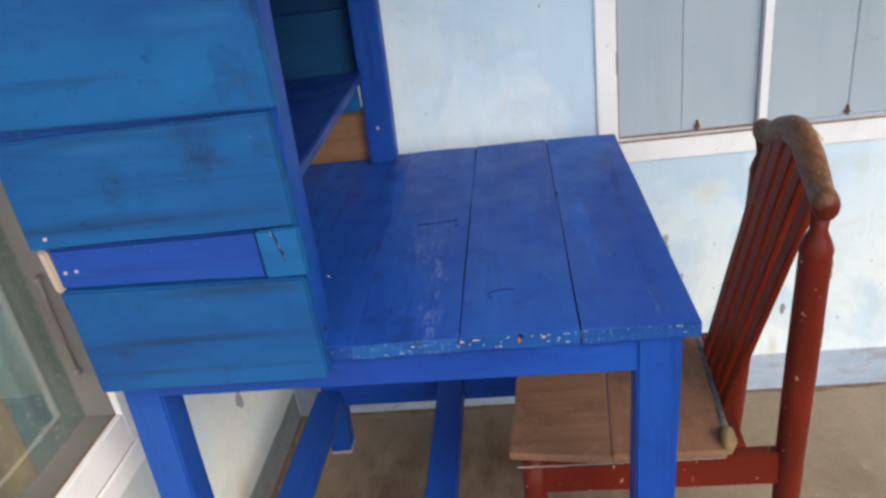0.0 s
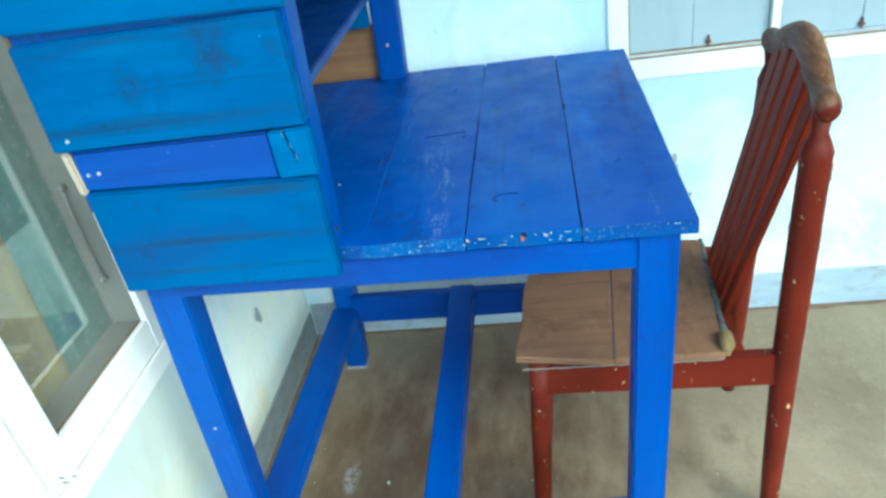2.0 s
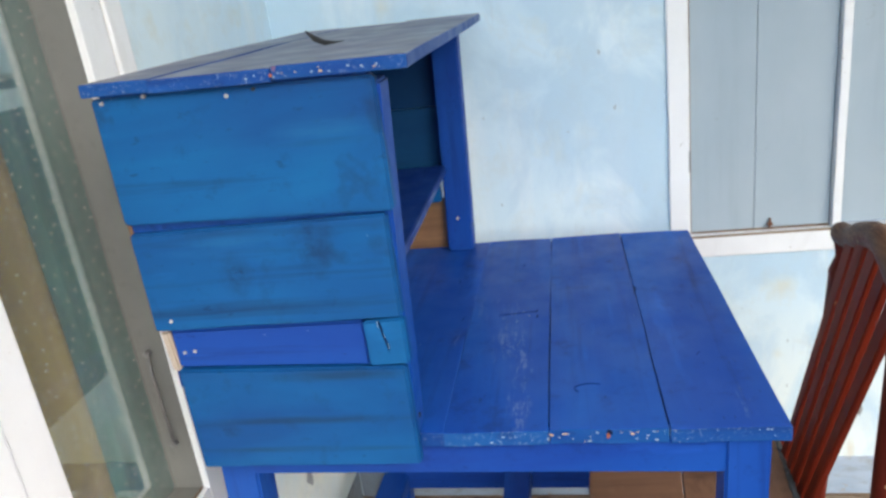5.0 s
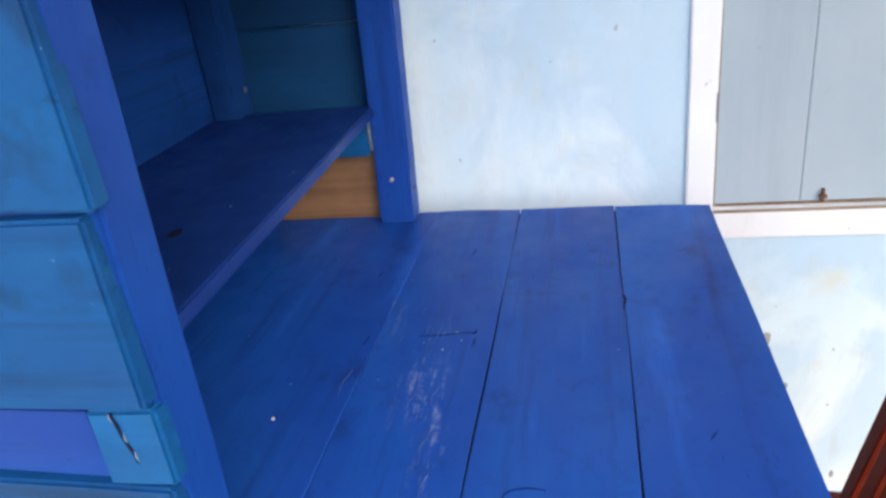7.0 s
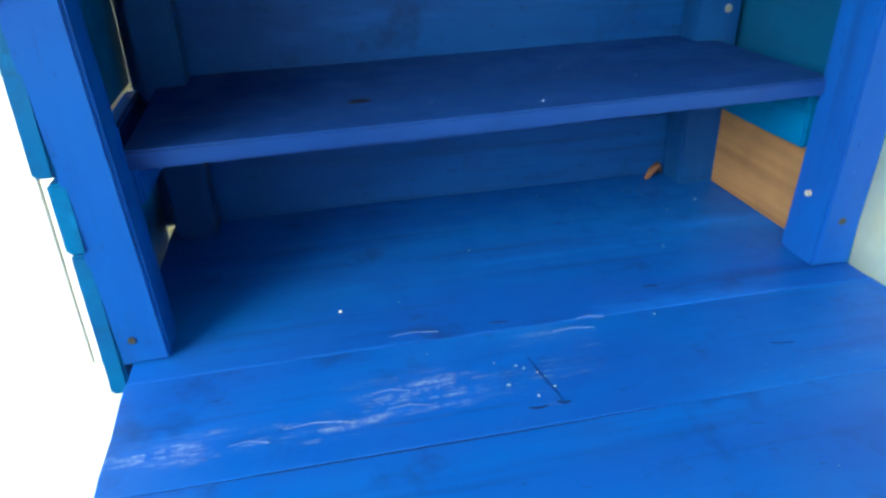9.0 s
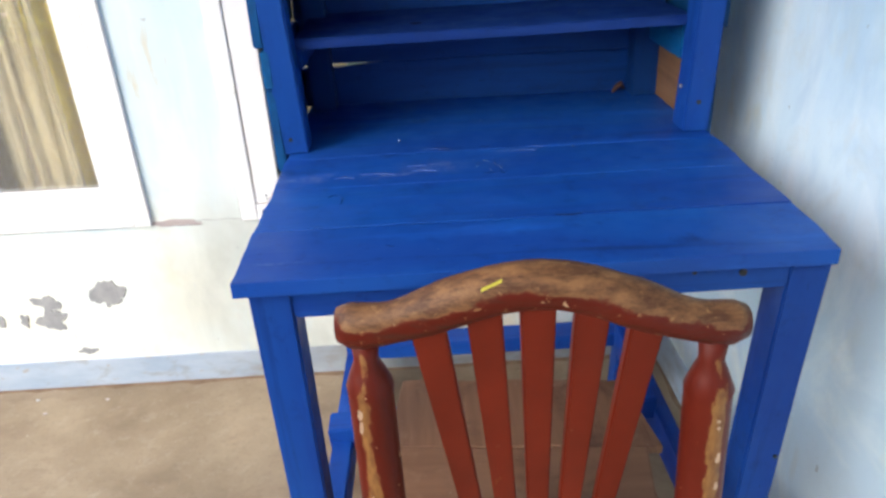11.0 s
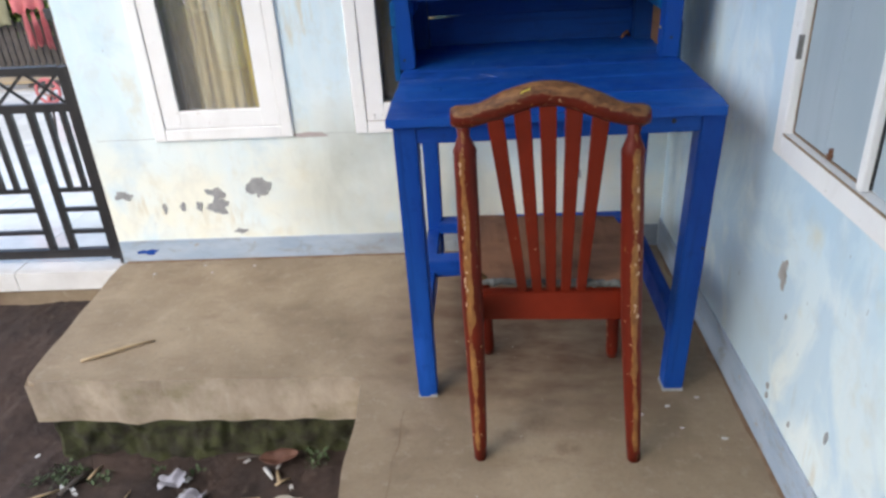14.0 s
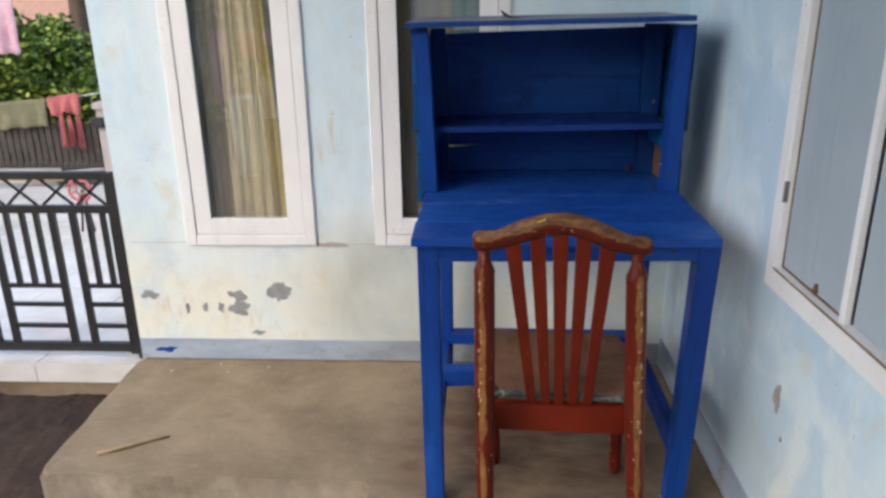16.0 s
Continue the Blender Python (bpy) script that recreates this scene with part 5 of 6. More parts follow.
bm = skewed(tube(rear, [(0.0065 + 0.003 * noise.noise(Vector((k * 0.9, 2, 0))), 0.0085 + 0.004 * noise.noise(Vector((k * 0.8, 9, 0)))) for k in range(n + 1)], 9, up=(0, 0, 1)))
for v in bm.verts:
    v.co += 0.0025 * Vector((0, noise.noise(v.co * 90), noise.noise(v.co * 80 + Vector((3, 0, 0)))))
part("seat_edge", bm, tarp_mat, chair, "torn grey laminate rolled over the seat's rear edge")
side = [(-0.6625 + 0.002 * noise.noise(Vector((k * 0.7, 4, 0))), -0.625 - 0.32 * k / 30, 0.4100 + 0.0015 * noise.noise(Vector((k * 0.9, 8, 0)))) for k in range(31)]
part("seat_edge", skewed(tube(side, [(0.0012, 0.0012 + 0.0016 * abs(noise.noise(Vector((k * 0.8, 3, 0))))) for k in range(31)], 6, up=(0, 0, 1))), plain("torn_ply", (0.23, 0.19, 0.155), (0.14, 0.11, 0.09), 60), chair, "pale torn ply along the seat's side")
part("foam_lump", tube([(-0.655, -0.949, 0.412), (-0.647, -0.952, 0.428), (-0.630, -0.953, 0.432), (-0.612, -0.951, 0.422)], [0.006, 0.012, 0.011, 0.005], 8, up=(0, 0, 1)), foam_mat, chair, "lump of yellowed filler", smooth=True)

# ---------------------------------------------------------------- terrace, gate and what lies beyond
terrace = thing("terrace", (-2.4, 0.5, 0), "white glazed tile terrace raised above the soil", "terrace", "", "structure")
part("bed", box(-5.4, -1.960, -0.032, 3.9, -0.4, -0.026, 0.004), concrete, terrace, "rough concrete base")
tile_m = mesh_of("tile", box(-0.1985, 0.1985, -0.1985, 0.1985, 0, 0.010, 0.0015), tile_mat)
face_m = mesh_of("tile_face", box(-0.1985, 0.1985, -0.008, 0.0, -0.076, 0.0, 0.0015), tile_mat)


def laid(name, me, x, y, z):
    ob = new(name, me)
    ob.parent = terrace
    ob.location = Vector((x, y, z)) - BASE[terrace]
    return ob


for i in range(8):
    x = -2.168 - 0.4 * i
    laid("tile_face", face_m, x, -0.034, -0.015)
    for j in range(9):
        laid("tile", tile_m, x, 0.16 + 0.4 * j, -0.025 + 0.0004 * ((i * 7 + j * 3) % 3))

gate = thing("gate", (-2.4, 0.03, 0.0), "black enamelled steel gate with vertical bars, closed", "gate")
GY = 0.03


def bar(x0, z0, x1, z1, w=0.016, d=0.016, name="bar"):
    return part(name, beam((x0, GY, z0), (x1, GY, z1), w, d, up=(0, 1, 0), bevel=0.0015, cuts=0, wob=0), metal_mat, gate)


bar(-1.993, 0.005, -1.993, 0.722, 0.032, 0.028, "stile")
bar(-2.843, 0.005, -2.843, 0.722, 0.032, 0.028, "stile")
bar(-2.826, 0.712, -2.010, 0.712, 0.026, 0.028, "rail")
bar(-2.826, 0.586, -2.010, 0.586, 0.028, 0.024, "rail")
bar(-2.826, 0.030, -2.010, 0.030, 0.034, 0.024, "rail")
for x0 in (-2.005, -2.268, -2.531):
    for a, c in ((x0 - 0.012, x0 - 0.122), (x0 - 0.122, x0 - 0.012), (x0 - 0.136, x0 - 0.250), (x0 - 0.250, x0 - 0.136)):
        bar(a, 0.601, c, 0.700, 0.010, 0.006, "scroll")
for x, lo in ((-2.039, 0.286), (-2.093, 0.286), (-2.152, 0.046), (-2.232, 0.046), (-2.292, 0.286), (-2.346, 0.286), (-2.406, 0.286), (-2.467, 0.046), (-2.542, 0.046), (-2.603, 0.286), (-2.660, 0.286), (-2.716, 0.286), (-2.777, 0.046)):
    bar(x, lo, x, 0.573, 0.025 if lo < 0.1 else 0.017, 0.017, "upright")
for x0, x1 in ((-2.143, -2.010), (-2.458, -2.241), (-2.768, -2.551)):
    for z in (0.284, 0.207, 0.118):
        bar(x0, z, x1, z, 0.015, 0.015, "crossbar")
solo("gate_post", box(-1.976, -1.9585, 0.005, 0.055, -0.010, 0.728, 0.003), metal_mat, (-1.967, 0.03, -0.010), "black steel post fixed beside the wall", "gate post")

pillar = thing("pillar", (-2.41, 0.62, 0.03), "short bare plastered pillar on the tiles", "pillar")
part("shaft", box(-2.455, -2.375, 0.58, 0.66, 0.03, 0.90, 0.004), pink_cement, pillar)
part("cap", box(-2.465, -2.365, 0.57, 0.67, 0.90, 0.93, 0.004), pink_cement, pillar)
part("clamp", box(-2.475, -2.42, 0.560, 0.579, 0.82, 0.865, 0.003), dark_mat, pillar, "black plastic clamp")

for i, (x, y, a, l) in enumerate(((-4.3, 3.05, 0.25, 0.7), (-4.15, 2.85, -0.15, 0.6), (-4.05, 3.2, 0.5, 0.5), (-4.55, 2.95, 0.1, 0.6), (-3.85, 2.75, 0.35, 0.45), (-4.4, 2.7, 0.05, 0.8))):
    d = Vector((math.cos(a), math.sin(a), 0)) * l / 2
    p = Vector((x, y, 0.045 + 0.022 * (i % 3)))
    solo("timber", beam(p - d, p + d, 0.09, 0.02, cuts=2, seed=i), stick_wood if i % 2 else fence_mat, tuple(p), "loose board lying by the fence" if i % 2 else "dark loose board lying by the fence", "board", "loose boards by the fence")

# picket fence with washing
fence = thing("picket_fence", (-4.6, 3.45, 0.03), "dark weathered picket fence with washing over its line", "fence")
for k in range(30):
    x = -5.45 + k * 0.06
    h = 0.40 + 0.02 * math.sin(k * 2.3)
    bm = box(x - 0.022, x + 0.022, 3.44, 3.455, 0.03, 0.03 + h, 0.003)
    part("picket", bm, fence_mat, fence)
for z in (0.13, 0.33):
    part("rail", box(-5.5, -3.65, 3.456, 3.475, z, z + 0.035, 0.003), fence_mat, fence)
for x in (-5.48, -3.68):
    part("line_post", tube([(x, 3.42, 0.03), (x, 3.42, 0.75)], [0.02, 0.018], 8, up=(0, 1, 0)), fence_mat, fence)
part("line", tube([(-5.48, 3.42, 0.565), (-4.6, 3.42, 0.600), (-3.68, 3.42, 0.715)], [0.006, 0.006, 0.006], 6), paper_mat, fence, "white washing line")


def washing(x0, x1, z_top, drop, mat, label, seed, ragged=0.03, y=3.40):
    n, k = 24, 10
    bm = bmesh.new()
    rows = []
    for j in range(k + 1):
        f = j / k
        row = []
        for i in range(n + 1):
            u = i / n
            zt = z_top[0] + (z_top[1] - z_top[0]) * u
            d = drop * (1 + ragged * 6 * noise.noise(Vector((u * 5, seed, 0))))
            row.append(bm.verts.new((x0 + (x1 - x0) * u, y + 0.018 * math.sin(u * 17 + seed) * f + 0.01 * noise.noise(Vector((u * 6, f * 3, seed))), zt - d * f)))
        rows.append(row)
    for a, c in zip(rows, rows[1:]):
        for i in range(n):
            bm.faces.new((a[i], a[i + 1], c[i + 1], c[i]))
    ob = solo("washing", bm, mat, ((x0 + x1) / 2, y, z_top[0] - drop), label, "cloth", "washing on the line", smooth=True)
    ob.modifiers.new("thickness", "SOLIDIFY").thickness = 0.004
    return ob


washing(-4.96, -4.50, (0.60, 0.635), 0.235, cloth_olive, "olive cloth hung over the washing line", 1, 0.015)
washing(-5.30, -4.99, (0.575, 0.60), 0.15, cloth_olive, "olive cloth hung over the washing line", 5, 0.015)
washing(-4.48, -4.20, (0.64, 0.68), 0.16, cloth_red, "faded red cloth hung over the washing line", 2, 0.07)
for i, x in enumerate((-4.40, -4.33, -4.25)):
    washing(x, x + 0.035, (0.49, 0.49), 0.26, cloth_red, "faded red cloth strip dangling from the washing", 3 + i, 0.06, 3.395)
solo("pole", joined(tube([(-4.9, 2.5, 1.46), (-3.7, 2.5, 1.445)], [0.008, 0.008], 8), tube([(-4.9, 2.51, 0.025), (-4.9, 2.51, 1.48)], [0.015, 0.012], 8)), fence_mat, (-4.3, 2.5, 1.45), "thin wooden drying pole on an upright", "pole")
washing(-4.33, -4.045, (1.45, 1.448), 0.40, cloth_pink, "pink striped cloth hung on a pole", 8, 0.004, 2.495)


# hedge: many small leaves on thin stems
def hedge(name, centre, size, count, seed, label, leaf=0.05):
    rnd = random.Random(seed)
    verts, faces = [], []
    c = Vector(centre)
    for k in range(count):
        while True:
            p = Vector((rnd.uniform(-1, 1), rnd.uniform(-1, 1), rnd.uniform(-1, 1)))
            lump = 0.72 + 0.45 * noise.noise(p * 2.1 + Vector((seed, 0, 0)))
            if 0.25 < p.length < lump * 1.15:
                break
        p = Vector((p.x * size[0], p.y * size[1], p.z * size[2])) + c
        d = Vector((rnd.uniform(-1, 1), rnd.uniform(-1, 0.6), rnd.uniform(-0.9, 0.7))).normalized()
        s = d.cross(Vector((rnd.uniform(-1, 1), rnd.uniform(-1, 1), 1))).normalized()
        n = d.cross(s)
        L, W = leaf * rnd.uniform(0.6, 1.3), leaf * rnd.uniform(0.28, 0.45)
        i = len(verts)
        verts += [p, p + d * L * 0.5 + s * W - n * 0.1 * L, p + d * L, p + d * L * 0.5 - s * W - n * 0.1 * L]
        faces += [(i, i + 1, i + 2), (i, i + 2, i + 3)]
    me = bpy.data.meshes.new("leaves")
    me.from_pydata([v - c for v in verts], [], faces)
    me.materials.append(leaf_mat)
    root = thing(name, c, label, "bush")
    crown = new("crown", me)
    crown.parent = root
    crown["kind"] = "stuff"
    for k in range(7):
        a = rnd.uniform(-0.5, 0.5)
        base = Vector((c.x + a * size[0], c.y, -0.36))
        tip = Vector((c.x + a * size[0] * 1.9, c.y + rnd.uniform(-0.3, 0.3) * size[1], c.z + size[2] * rnd.uniform(0.1, 0.6)))
        part("stem", tube([base, base.lerp(tip, 0.5) + Vector((0.04, 0, 0)), tip], [0.018, 0.012, 0.005], 7), fence_mat, root, smooth=True)
    return root


hedge("bush", (-5.15, 4.5, 0.72), (0.80, 0.45, 0.60), 9000, 4, "leafy green hedge behind the picket fence", 0.075)
hedge("bush", (-5.95, 4.3, 0.70), (0.7, 0.4, 0.65), 5000, 9, "leafy green hedge behind the picket fence", 0.075)

tree = thing("tree", (-5.52, 6.0, -0.36), "bare rough tree trunk behind the hedge", "tree")
bm = tube([(-5.52, 6.0, -0.36), (-5.54, 6.0, 0.6), (-5.49, 6.0, 1.6), (-5.54, 6.0, 2.6), (-5.50, 6.0, 4.2)], [0.15, 0.12, 0.105, 0.10, 0.08], 12, up=(0, 1, 0))
part("trunk", bm, wood("tree_bark", "z", (0.16, 0.11, 0.07), (0.09, 0.06, 0.04), (0.05, 0.035, 0.02), 0.9, 30), tree, smooth=True)
for dx, z0, z1 in ((-0.7, 2.2, 3.1), (0.6, 2.5, 3.4)):
    part("limb", tube([(-5.52, 6.0, z0), (-5.52 + dx * 0.5, 6.0, (z0 + z1) / 2 + 0.1), (-5.52 + dx, 6.0, z1)], [0.05, 0.035, 0.015], 8, up=(0, 1, 0)), fence_mat, tree, smooth=True)

house = thing("neighbour_house", (-6.8, 9.0, -0.3), "neighbouring house with a clay tile roof", "house")
part("wall", box(-10.5, -4.0, 9.0, 13.0, -0.4, 1.22, 0.01), white_paint, house)
for k in range(16):
    f0, f1 = k / 16, (k + 1) / 16
    part("tile_course", beam((-10.9, 8.6 + 2.6 * (f0 + f1) / 2, 1.18 + 1.6 * (f0 + f1) / 2), (-3.7, 8.6 + 2.6 * (f0 + f1) / 2, 1.18 + 1.6 * (f0 + f1) / 2), 0.21, 0.05, up=(0, -0.55, 0.85), bevel=0.01, cuts=0, wob=0), roof_mat, house)

wheel = thing("toy_wheel", (-3.14, 1.5, 0.03), "small red spoked wheel standing on the terrace", "wheel")
for r, w, name in ((0.068, 0.009, "rim"), (0.026, 0.007, "hub")):
    ring = [(-3.14 + r * math.cos(a), 1.5, 0.30 + r * math.sin(a)) for a in (2 * math.pi * k / 24 for k in range(25))]
    part(name, tube(ring, [w] * 25, 8, up=(0, 1, 0), caps=False), cloth_dusty if name == "hub" else cloth_red, wheel, smooth=True)
for k in range(6):
    a = 2 * math.pi * k / 6 + 0.3
    part("spoke", beam((-3.14 + 0.026 * math.cos(a), 1.5, 0.30 + 0.026 * math.sin(a)), (-3.14 + 0.066 * math.cos(a), 1.5, 0.30 + 0.066 * math.sin(a)), 0.012, 0.010, up=(0, 1, 0), cuts=0), cloth_red, wheel)
part("stand", joined(beam((-3.18, 1.52, 0.03), (-3.14, 1.52, 0.30), 0.014, 0.01, up=(0, 1, 0)), beam((-3.10, 1.52, 0.03), (-3.14, 1.53, 0.30), 0.014, 0.01, up=(0, 1, 0))), fence_mat, wheel)

# the yard things stand a little further back than their plan
for ob in [o for o in bpy.data.objects if o.parent is None and o.location.y > 0.5 and o.location.x < -2.0 and o is not terrace and o.type in ("EMPTY", "MESH")]:
    near = ob.location.y < 2.0
    ob.location += Vector((0.06, 0.165, -0.045) if near else (0.11, 0.19, -0.045))

# washing line and bushes in the yard opposite, mirrored in the window panes
yard = thing("washing_line", (-3.2, -5.05, -0.36), "washing line between two wooden posts in the yard", "washing line")
for x in (-4.9, -1.9):
    part("line_post", tube([(x, -5.05, -0.36), (x, -5.05, 1.25)], [0.03, 0.025], 8, up=(0, 1, 0)), fence_mat, yard)
part("line", tube([(-4.9, -5.05, 1.14), (-3.4, -5.05, 1.095), (-1.9, -5.05, 1.14)], [0.005] * 3, 6), paper_mat, yard)
cloth_teal = plain("pale_teal_cloth", (0.42, 0.66, 0.66), (0.50, 0.70, 0.68), 12, 0.9, 0.2)
cloth_orange = plain("orange_cloth", (0.72, 0.24, 0.09), (0.62, 0.19, 0.07), 12, 0.9, 0.2)
cloth_mauve = plain("mauve_cloth", (0.50, 0.27, 0.34), (0.38, 0.20, 0.28), 12, 0.9, 0.2)
for x0, x1, z, d, mt, lab in ((-3.47, -3.24, 1.10, 0.72, cloth_mauve, "long mauve cloth hung on the washing line"), (-3.14, -2.90, 1.085, 0.27, cloth_orange, "orange cloth hung on the washing line"), (-2.89, -2.78, 1.09, 0.14, paper_mat, "white cloth hung on the washing line"),
                              (-3.68, -3.55, 1.105, 0.45, paper_mat, "white cloth hung on the washing line"), (-2.74, -2.45, 1.10, 0.62, cloth_teal, "pale teal cloth hung on the washing line"), (-4.3, -3.8, 1.115, 0.6, cloth_red, "faded red cloth hung on the washing line"), (-2.40, -2.1, 1.115, 0.4, paper_mat, "white cloth hung on the washing line")):
    washing(x0, x1, (z, z), d, mt, lab, x0, 0.03, -5.04)
basin = thing("basin", (-3.09, -4.9, -0.36), "pale teal plastic tub standing under the washing line", "tub")
part("tub", tube([(-3.09, -4.9, -0.36), (-3.09, -4.9, 0.05), (-3.09, -4.9, 0.42), (-3.09, -4.9, 0.44)], [0.13, 0.15, 0.17, 0.185], 20, up=(0, 1, 0)), cloth_teal, basin, smooth=True)
hedge("bush", (-4.9, -7.2, 0.9), (1.3, 0.6, 1.3), 3600, 21, "leafy green bush in the yard", 0.14)
hedge("bush", (-3.6, -7.6, 1.3), (0.8, 0.5, 1.0), 2600, 27, "leafy green bush in the yard", 0.12)
# invented pale house, there only to brighten the panes' reflections
reflector_house = thing("house", (-3.0, -9.0, -0.36), "pale house added out of view to brighten the panes", "house")
part("wall", box(-9.0, 3.0, -9.2, -9.0, -0.36, 2.5, 0.01), white_paint, reflector_house)
part("roof", beam((-9.4, -8.9, 2.7), (3.4, -8.9, 2.7), 1.6, 0.08, up=(0, 0.45, 0.9), cuts=0, wob=0), roof_mat, reflector_house, "clay tile roof")
part("door", box(-2.6, -1.75, -8.999, -8.96, -0.36, 1.65, 0.004), bare_wood, reflector_house, "brown wooden door")
for x in (-6.2, -4.4):
    win = part("window", box(x, x + 0.9, -8.999, -8.97, 0.6, 1.7, 0.004), dark_mat, reflector_house, "dark window")
    part("window_frame", joined(box(x - 0.06, x, -8.999, -8.95, 0.54, 1.76, 0.003), box(x + 0.9, x + 0.96, -8.999, -8.95, 0.54, 1.76, 0.003), box(x, x + 0.9, -8.999, -8.951, 0.54, 0.6, 0.003), box(x, x + 0.9, -8.999, -8.951, 1.7, 1.76, 0.003)), white_paint, win)

# ---------------------------------------------------------------- loose things on the floor and soil
solo("stick", tube([(-1.804, -0.638, 0.007), (-1.745, -0.608, 0.008), (-1.680, -0.568, 0.009), (-1.621, -0.540, 0.006)], [0.0045, 0.006, 0.0055, 0.003], 7, up=(0, 0, 1)), stick_wood, (-1.708, -0.588, 0), "dry split stick lying on the concrete floor", "stick", smooth=True)
rnd = random.Random(12)


def soil_z(x, y):
    f = min(1.0, max(0.0, (y + 0.75) / 0.6))
    return -0.30 + 0.15 * f * f * (3 - 2 * f) + 0.035 * noise.noise(Vector((x, y, 0)) * 3.2) + 0.018 * noise.noise(Vector((x, y, 0)) * 11)


def flake(name, x, y, r, mat, label, category, seed, curl=0.01, group="litter on the soil", z=None):
    z = soil_z(x, y) + 0.006 if z is None else z
    bm = slab_of(blob_outline(x, y, r, r * 0.6, 11, seed, 0.18), lambda u, v, h: (u, v, z + h + curl * noise.noise(Vector((u * 22, v * 22, seed))) + 0.4 * abs(u - x) * abs(v - y) / r), 0.002)
    return solo(name, bm, mat, (x, y, z), label, category, group, smooth=False)

def sheet(name, x, y, length, width, turn, mat, label, category, seed, crumple, pointed, group="litter on the soil"):
    """A thin curled leaf or a crumpled scrap, lying on the soil."""
    bm = bmesh.new()
    n, k = 14, 8
    rows = []
    c, sn = math.cos(turn), math.sin(turn)
    for i in range(n + 1):
        f = i / n
        half = width * (math.sin(math.pi * min(1.0, 0.04 + f * 0.95)) ** 0.75 if pointed else 1 + 0.35 * noise.noise(Vector((f * 5, seed, 0)))) / 2
        row = []
        for j in range(k + 1):
            g = j / k * 2 - 1
            u, v = (f - 0.5) * length + (0 if pointed else 0.012 * noise.noise(Vector((g * 3, seed, 4)))), g * half
            h = 0.006 + crumple * (0.5 + noise.noise(Vector((u * 32, v * 32, seed)))) + (0.35 * abs(v) + 0.5 * (f - 0.5) ** 2 * length if pointed else 0)
            row.append(bm.verts.new((x + u * c - v * sn, y + u * sn + v * c, soil_z(x, y) + h)))
        rows.append(row)
    for p, q in zip(rows, rows[1:]):
        for j in range(k):
            bm.faces.new((p[j], p[j + 1], q[j + 1], q[j]))
    ob = solo(name, bm, mat, (x, y, soil_z(x, y)), label, category, group, smooth=pointed)
    ob.modifiers.new("thickness", "SOLIDIFY").thickness = 0.001
    return ob


def lying_stick(x, y, length, turn, r, mat, label):
    d = Vector((math.cos(turn), math.sin(turn), 0)) * length / 2
    z = soil_z(x, y) + 0.008
    pts = [(x - d.x, y - d.y, z), (x, y, z + 0.004), (x + d.x, y + d.y, z)]
    return solo("twig", tube(pts, [r, r * 1.1, r * 0.7], 7, up=(0, 0, 1)), mat, (x, y, z), label, "twig", "twigs on the soil", smooth=True)


sheet("leaf", -1.228, -0.755, 0.115, 0.065, 0.2, leaf_dry, "large curled dry brown leaf on the soil", "leaf", 3, 0.008, True)
sheet("leaf", -1.498, -0.915, 0.07, 0.035, 0.5, leaf_dry, "small dry red-brown leaf on the soil", "leaf", 5, 0.008, True)
sheet("leaf", -1.451, -0.925, 0.05, 0.03, 2.2, leaf_dry, "small dry red-brown leaf on the soil", "leaf", 6, 0.008, True)
sheet("leaf", -1.283, -0.895, 0.06, 0.018, 0.2, stick_wood, "narrow straw-coloured dry leaf on the soil", "leaf", 7, 0.004, True)
sheet("plastic_scrap", -1.526, -0.825, 0.075, 0.055, 0.3, plastic_mat, "crumpled clear plastic scrap on the soil", "litter", 4, 0.018, False)
sheet("plastic_scrap", -1.456, -0.875, 0.075, 0.050, -0.2, plastic_mat, "crumpled clear plastic scrap on the soil", "litter", 9, 0.020, False)
sheet("paper_scrap", -1.484, -0.815, 0.022, 0.014, 1.2, paper_mat, "torn white paper corner on the soil", "litter", 11, 0.006, False)
flake("stone_chip", -1.176, -0.925, 0.050, plain("flat_stone", (0.42, 0.38, 0.30), (0.34, 0.3, 0.24)), "flat pale stone chip on the soil", "stone", 5, 0.004)
lying_stick(-1.251, -0.802, 0.055, -0.9, 0.006, paper_mat, "bleached white stick lying on the soil")
lying_stick(-1.218, -0.820, 0.05, 1.9, 0.005, stick_wood, "dry straw-coloured twig lying on the soil")
lying_stick(-1.200, -0.840, 0.045, 0.6, 0.004, stick_wood, "dry straw-coloured twig lying on the soil")
lying_stick(-1.898, -0.880, 0.12, 0.55, 0.005, stick_wood, "dry straw-coloured twig lying on the soil")
lying_stick(-1.814, -0.820, 0.11, 1.1, 0.009, fence_mat, "dark rotten stick lying on the soil")
lying_stick(-1.777, -0.780, 0.06, 1.3, 0.005, stick_wood, "dry straw-coloured twig lying on the soil")
lying_stick(-1.311, -0.735, 0.10, 0.05, 0.0035, fence_mat, "thin dark root lying on the soil")
for x, y in ((-2.000, -0.700), (-1.842, -0.845), (-1.828, -0.850), (-1.805, -0.855), (-1.791, -0.870), (-1.851, -0.900), (-1.330, -0.750), (-1.172, -0.860), (-1.228, -0.780)):
    sheet("paper_scrap", x, y, 0.014, 0.010, x * 9, paper_mat, "small white scrap of litter on the soil", "litter", x * 5, 0.003, False)
for i in range(16):
    x, y = rnd.uniform(-2.2, -1.0), rnd.uniform(-1.358, -0.900)
    flake("paper_scrap", x, y, rnd.uniform(0.006, 0.016), paper_mat if i % 3 else stick_wood, "small pale scrap of litter on the soil", "litter", 20 + i, 0.01)
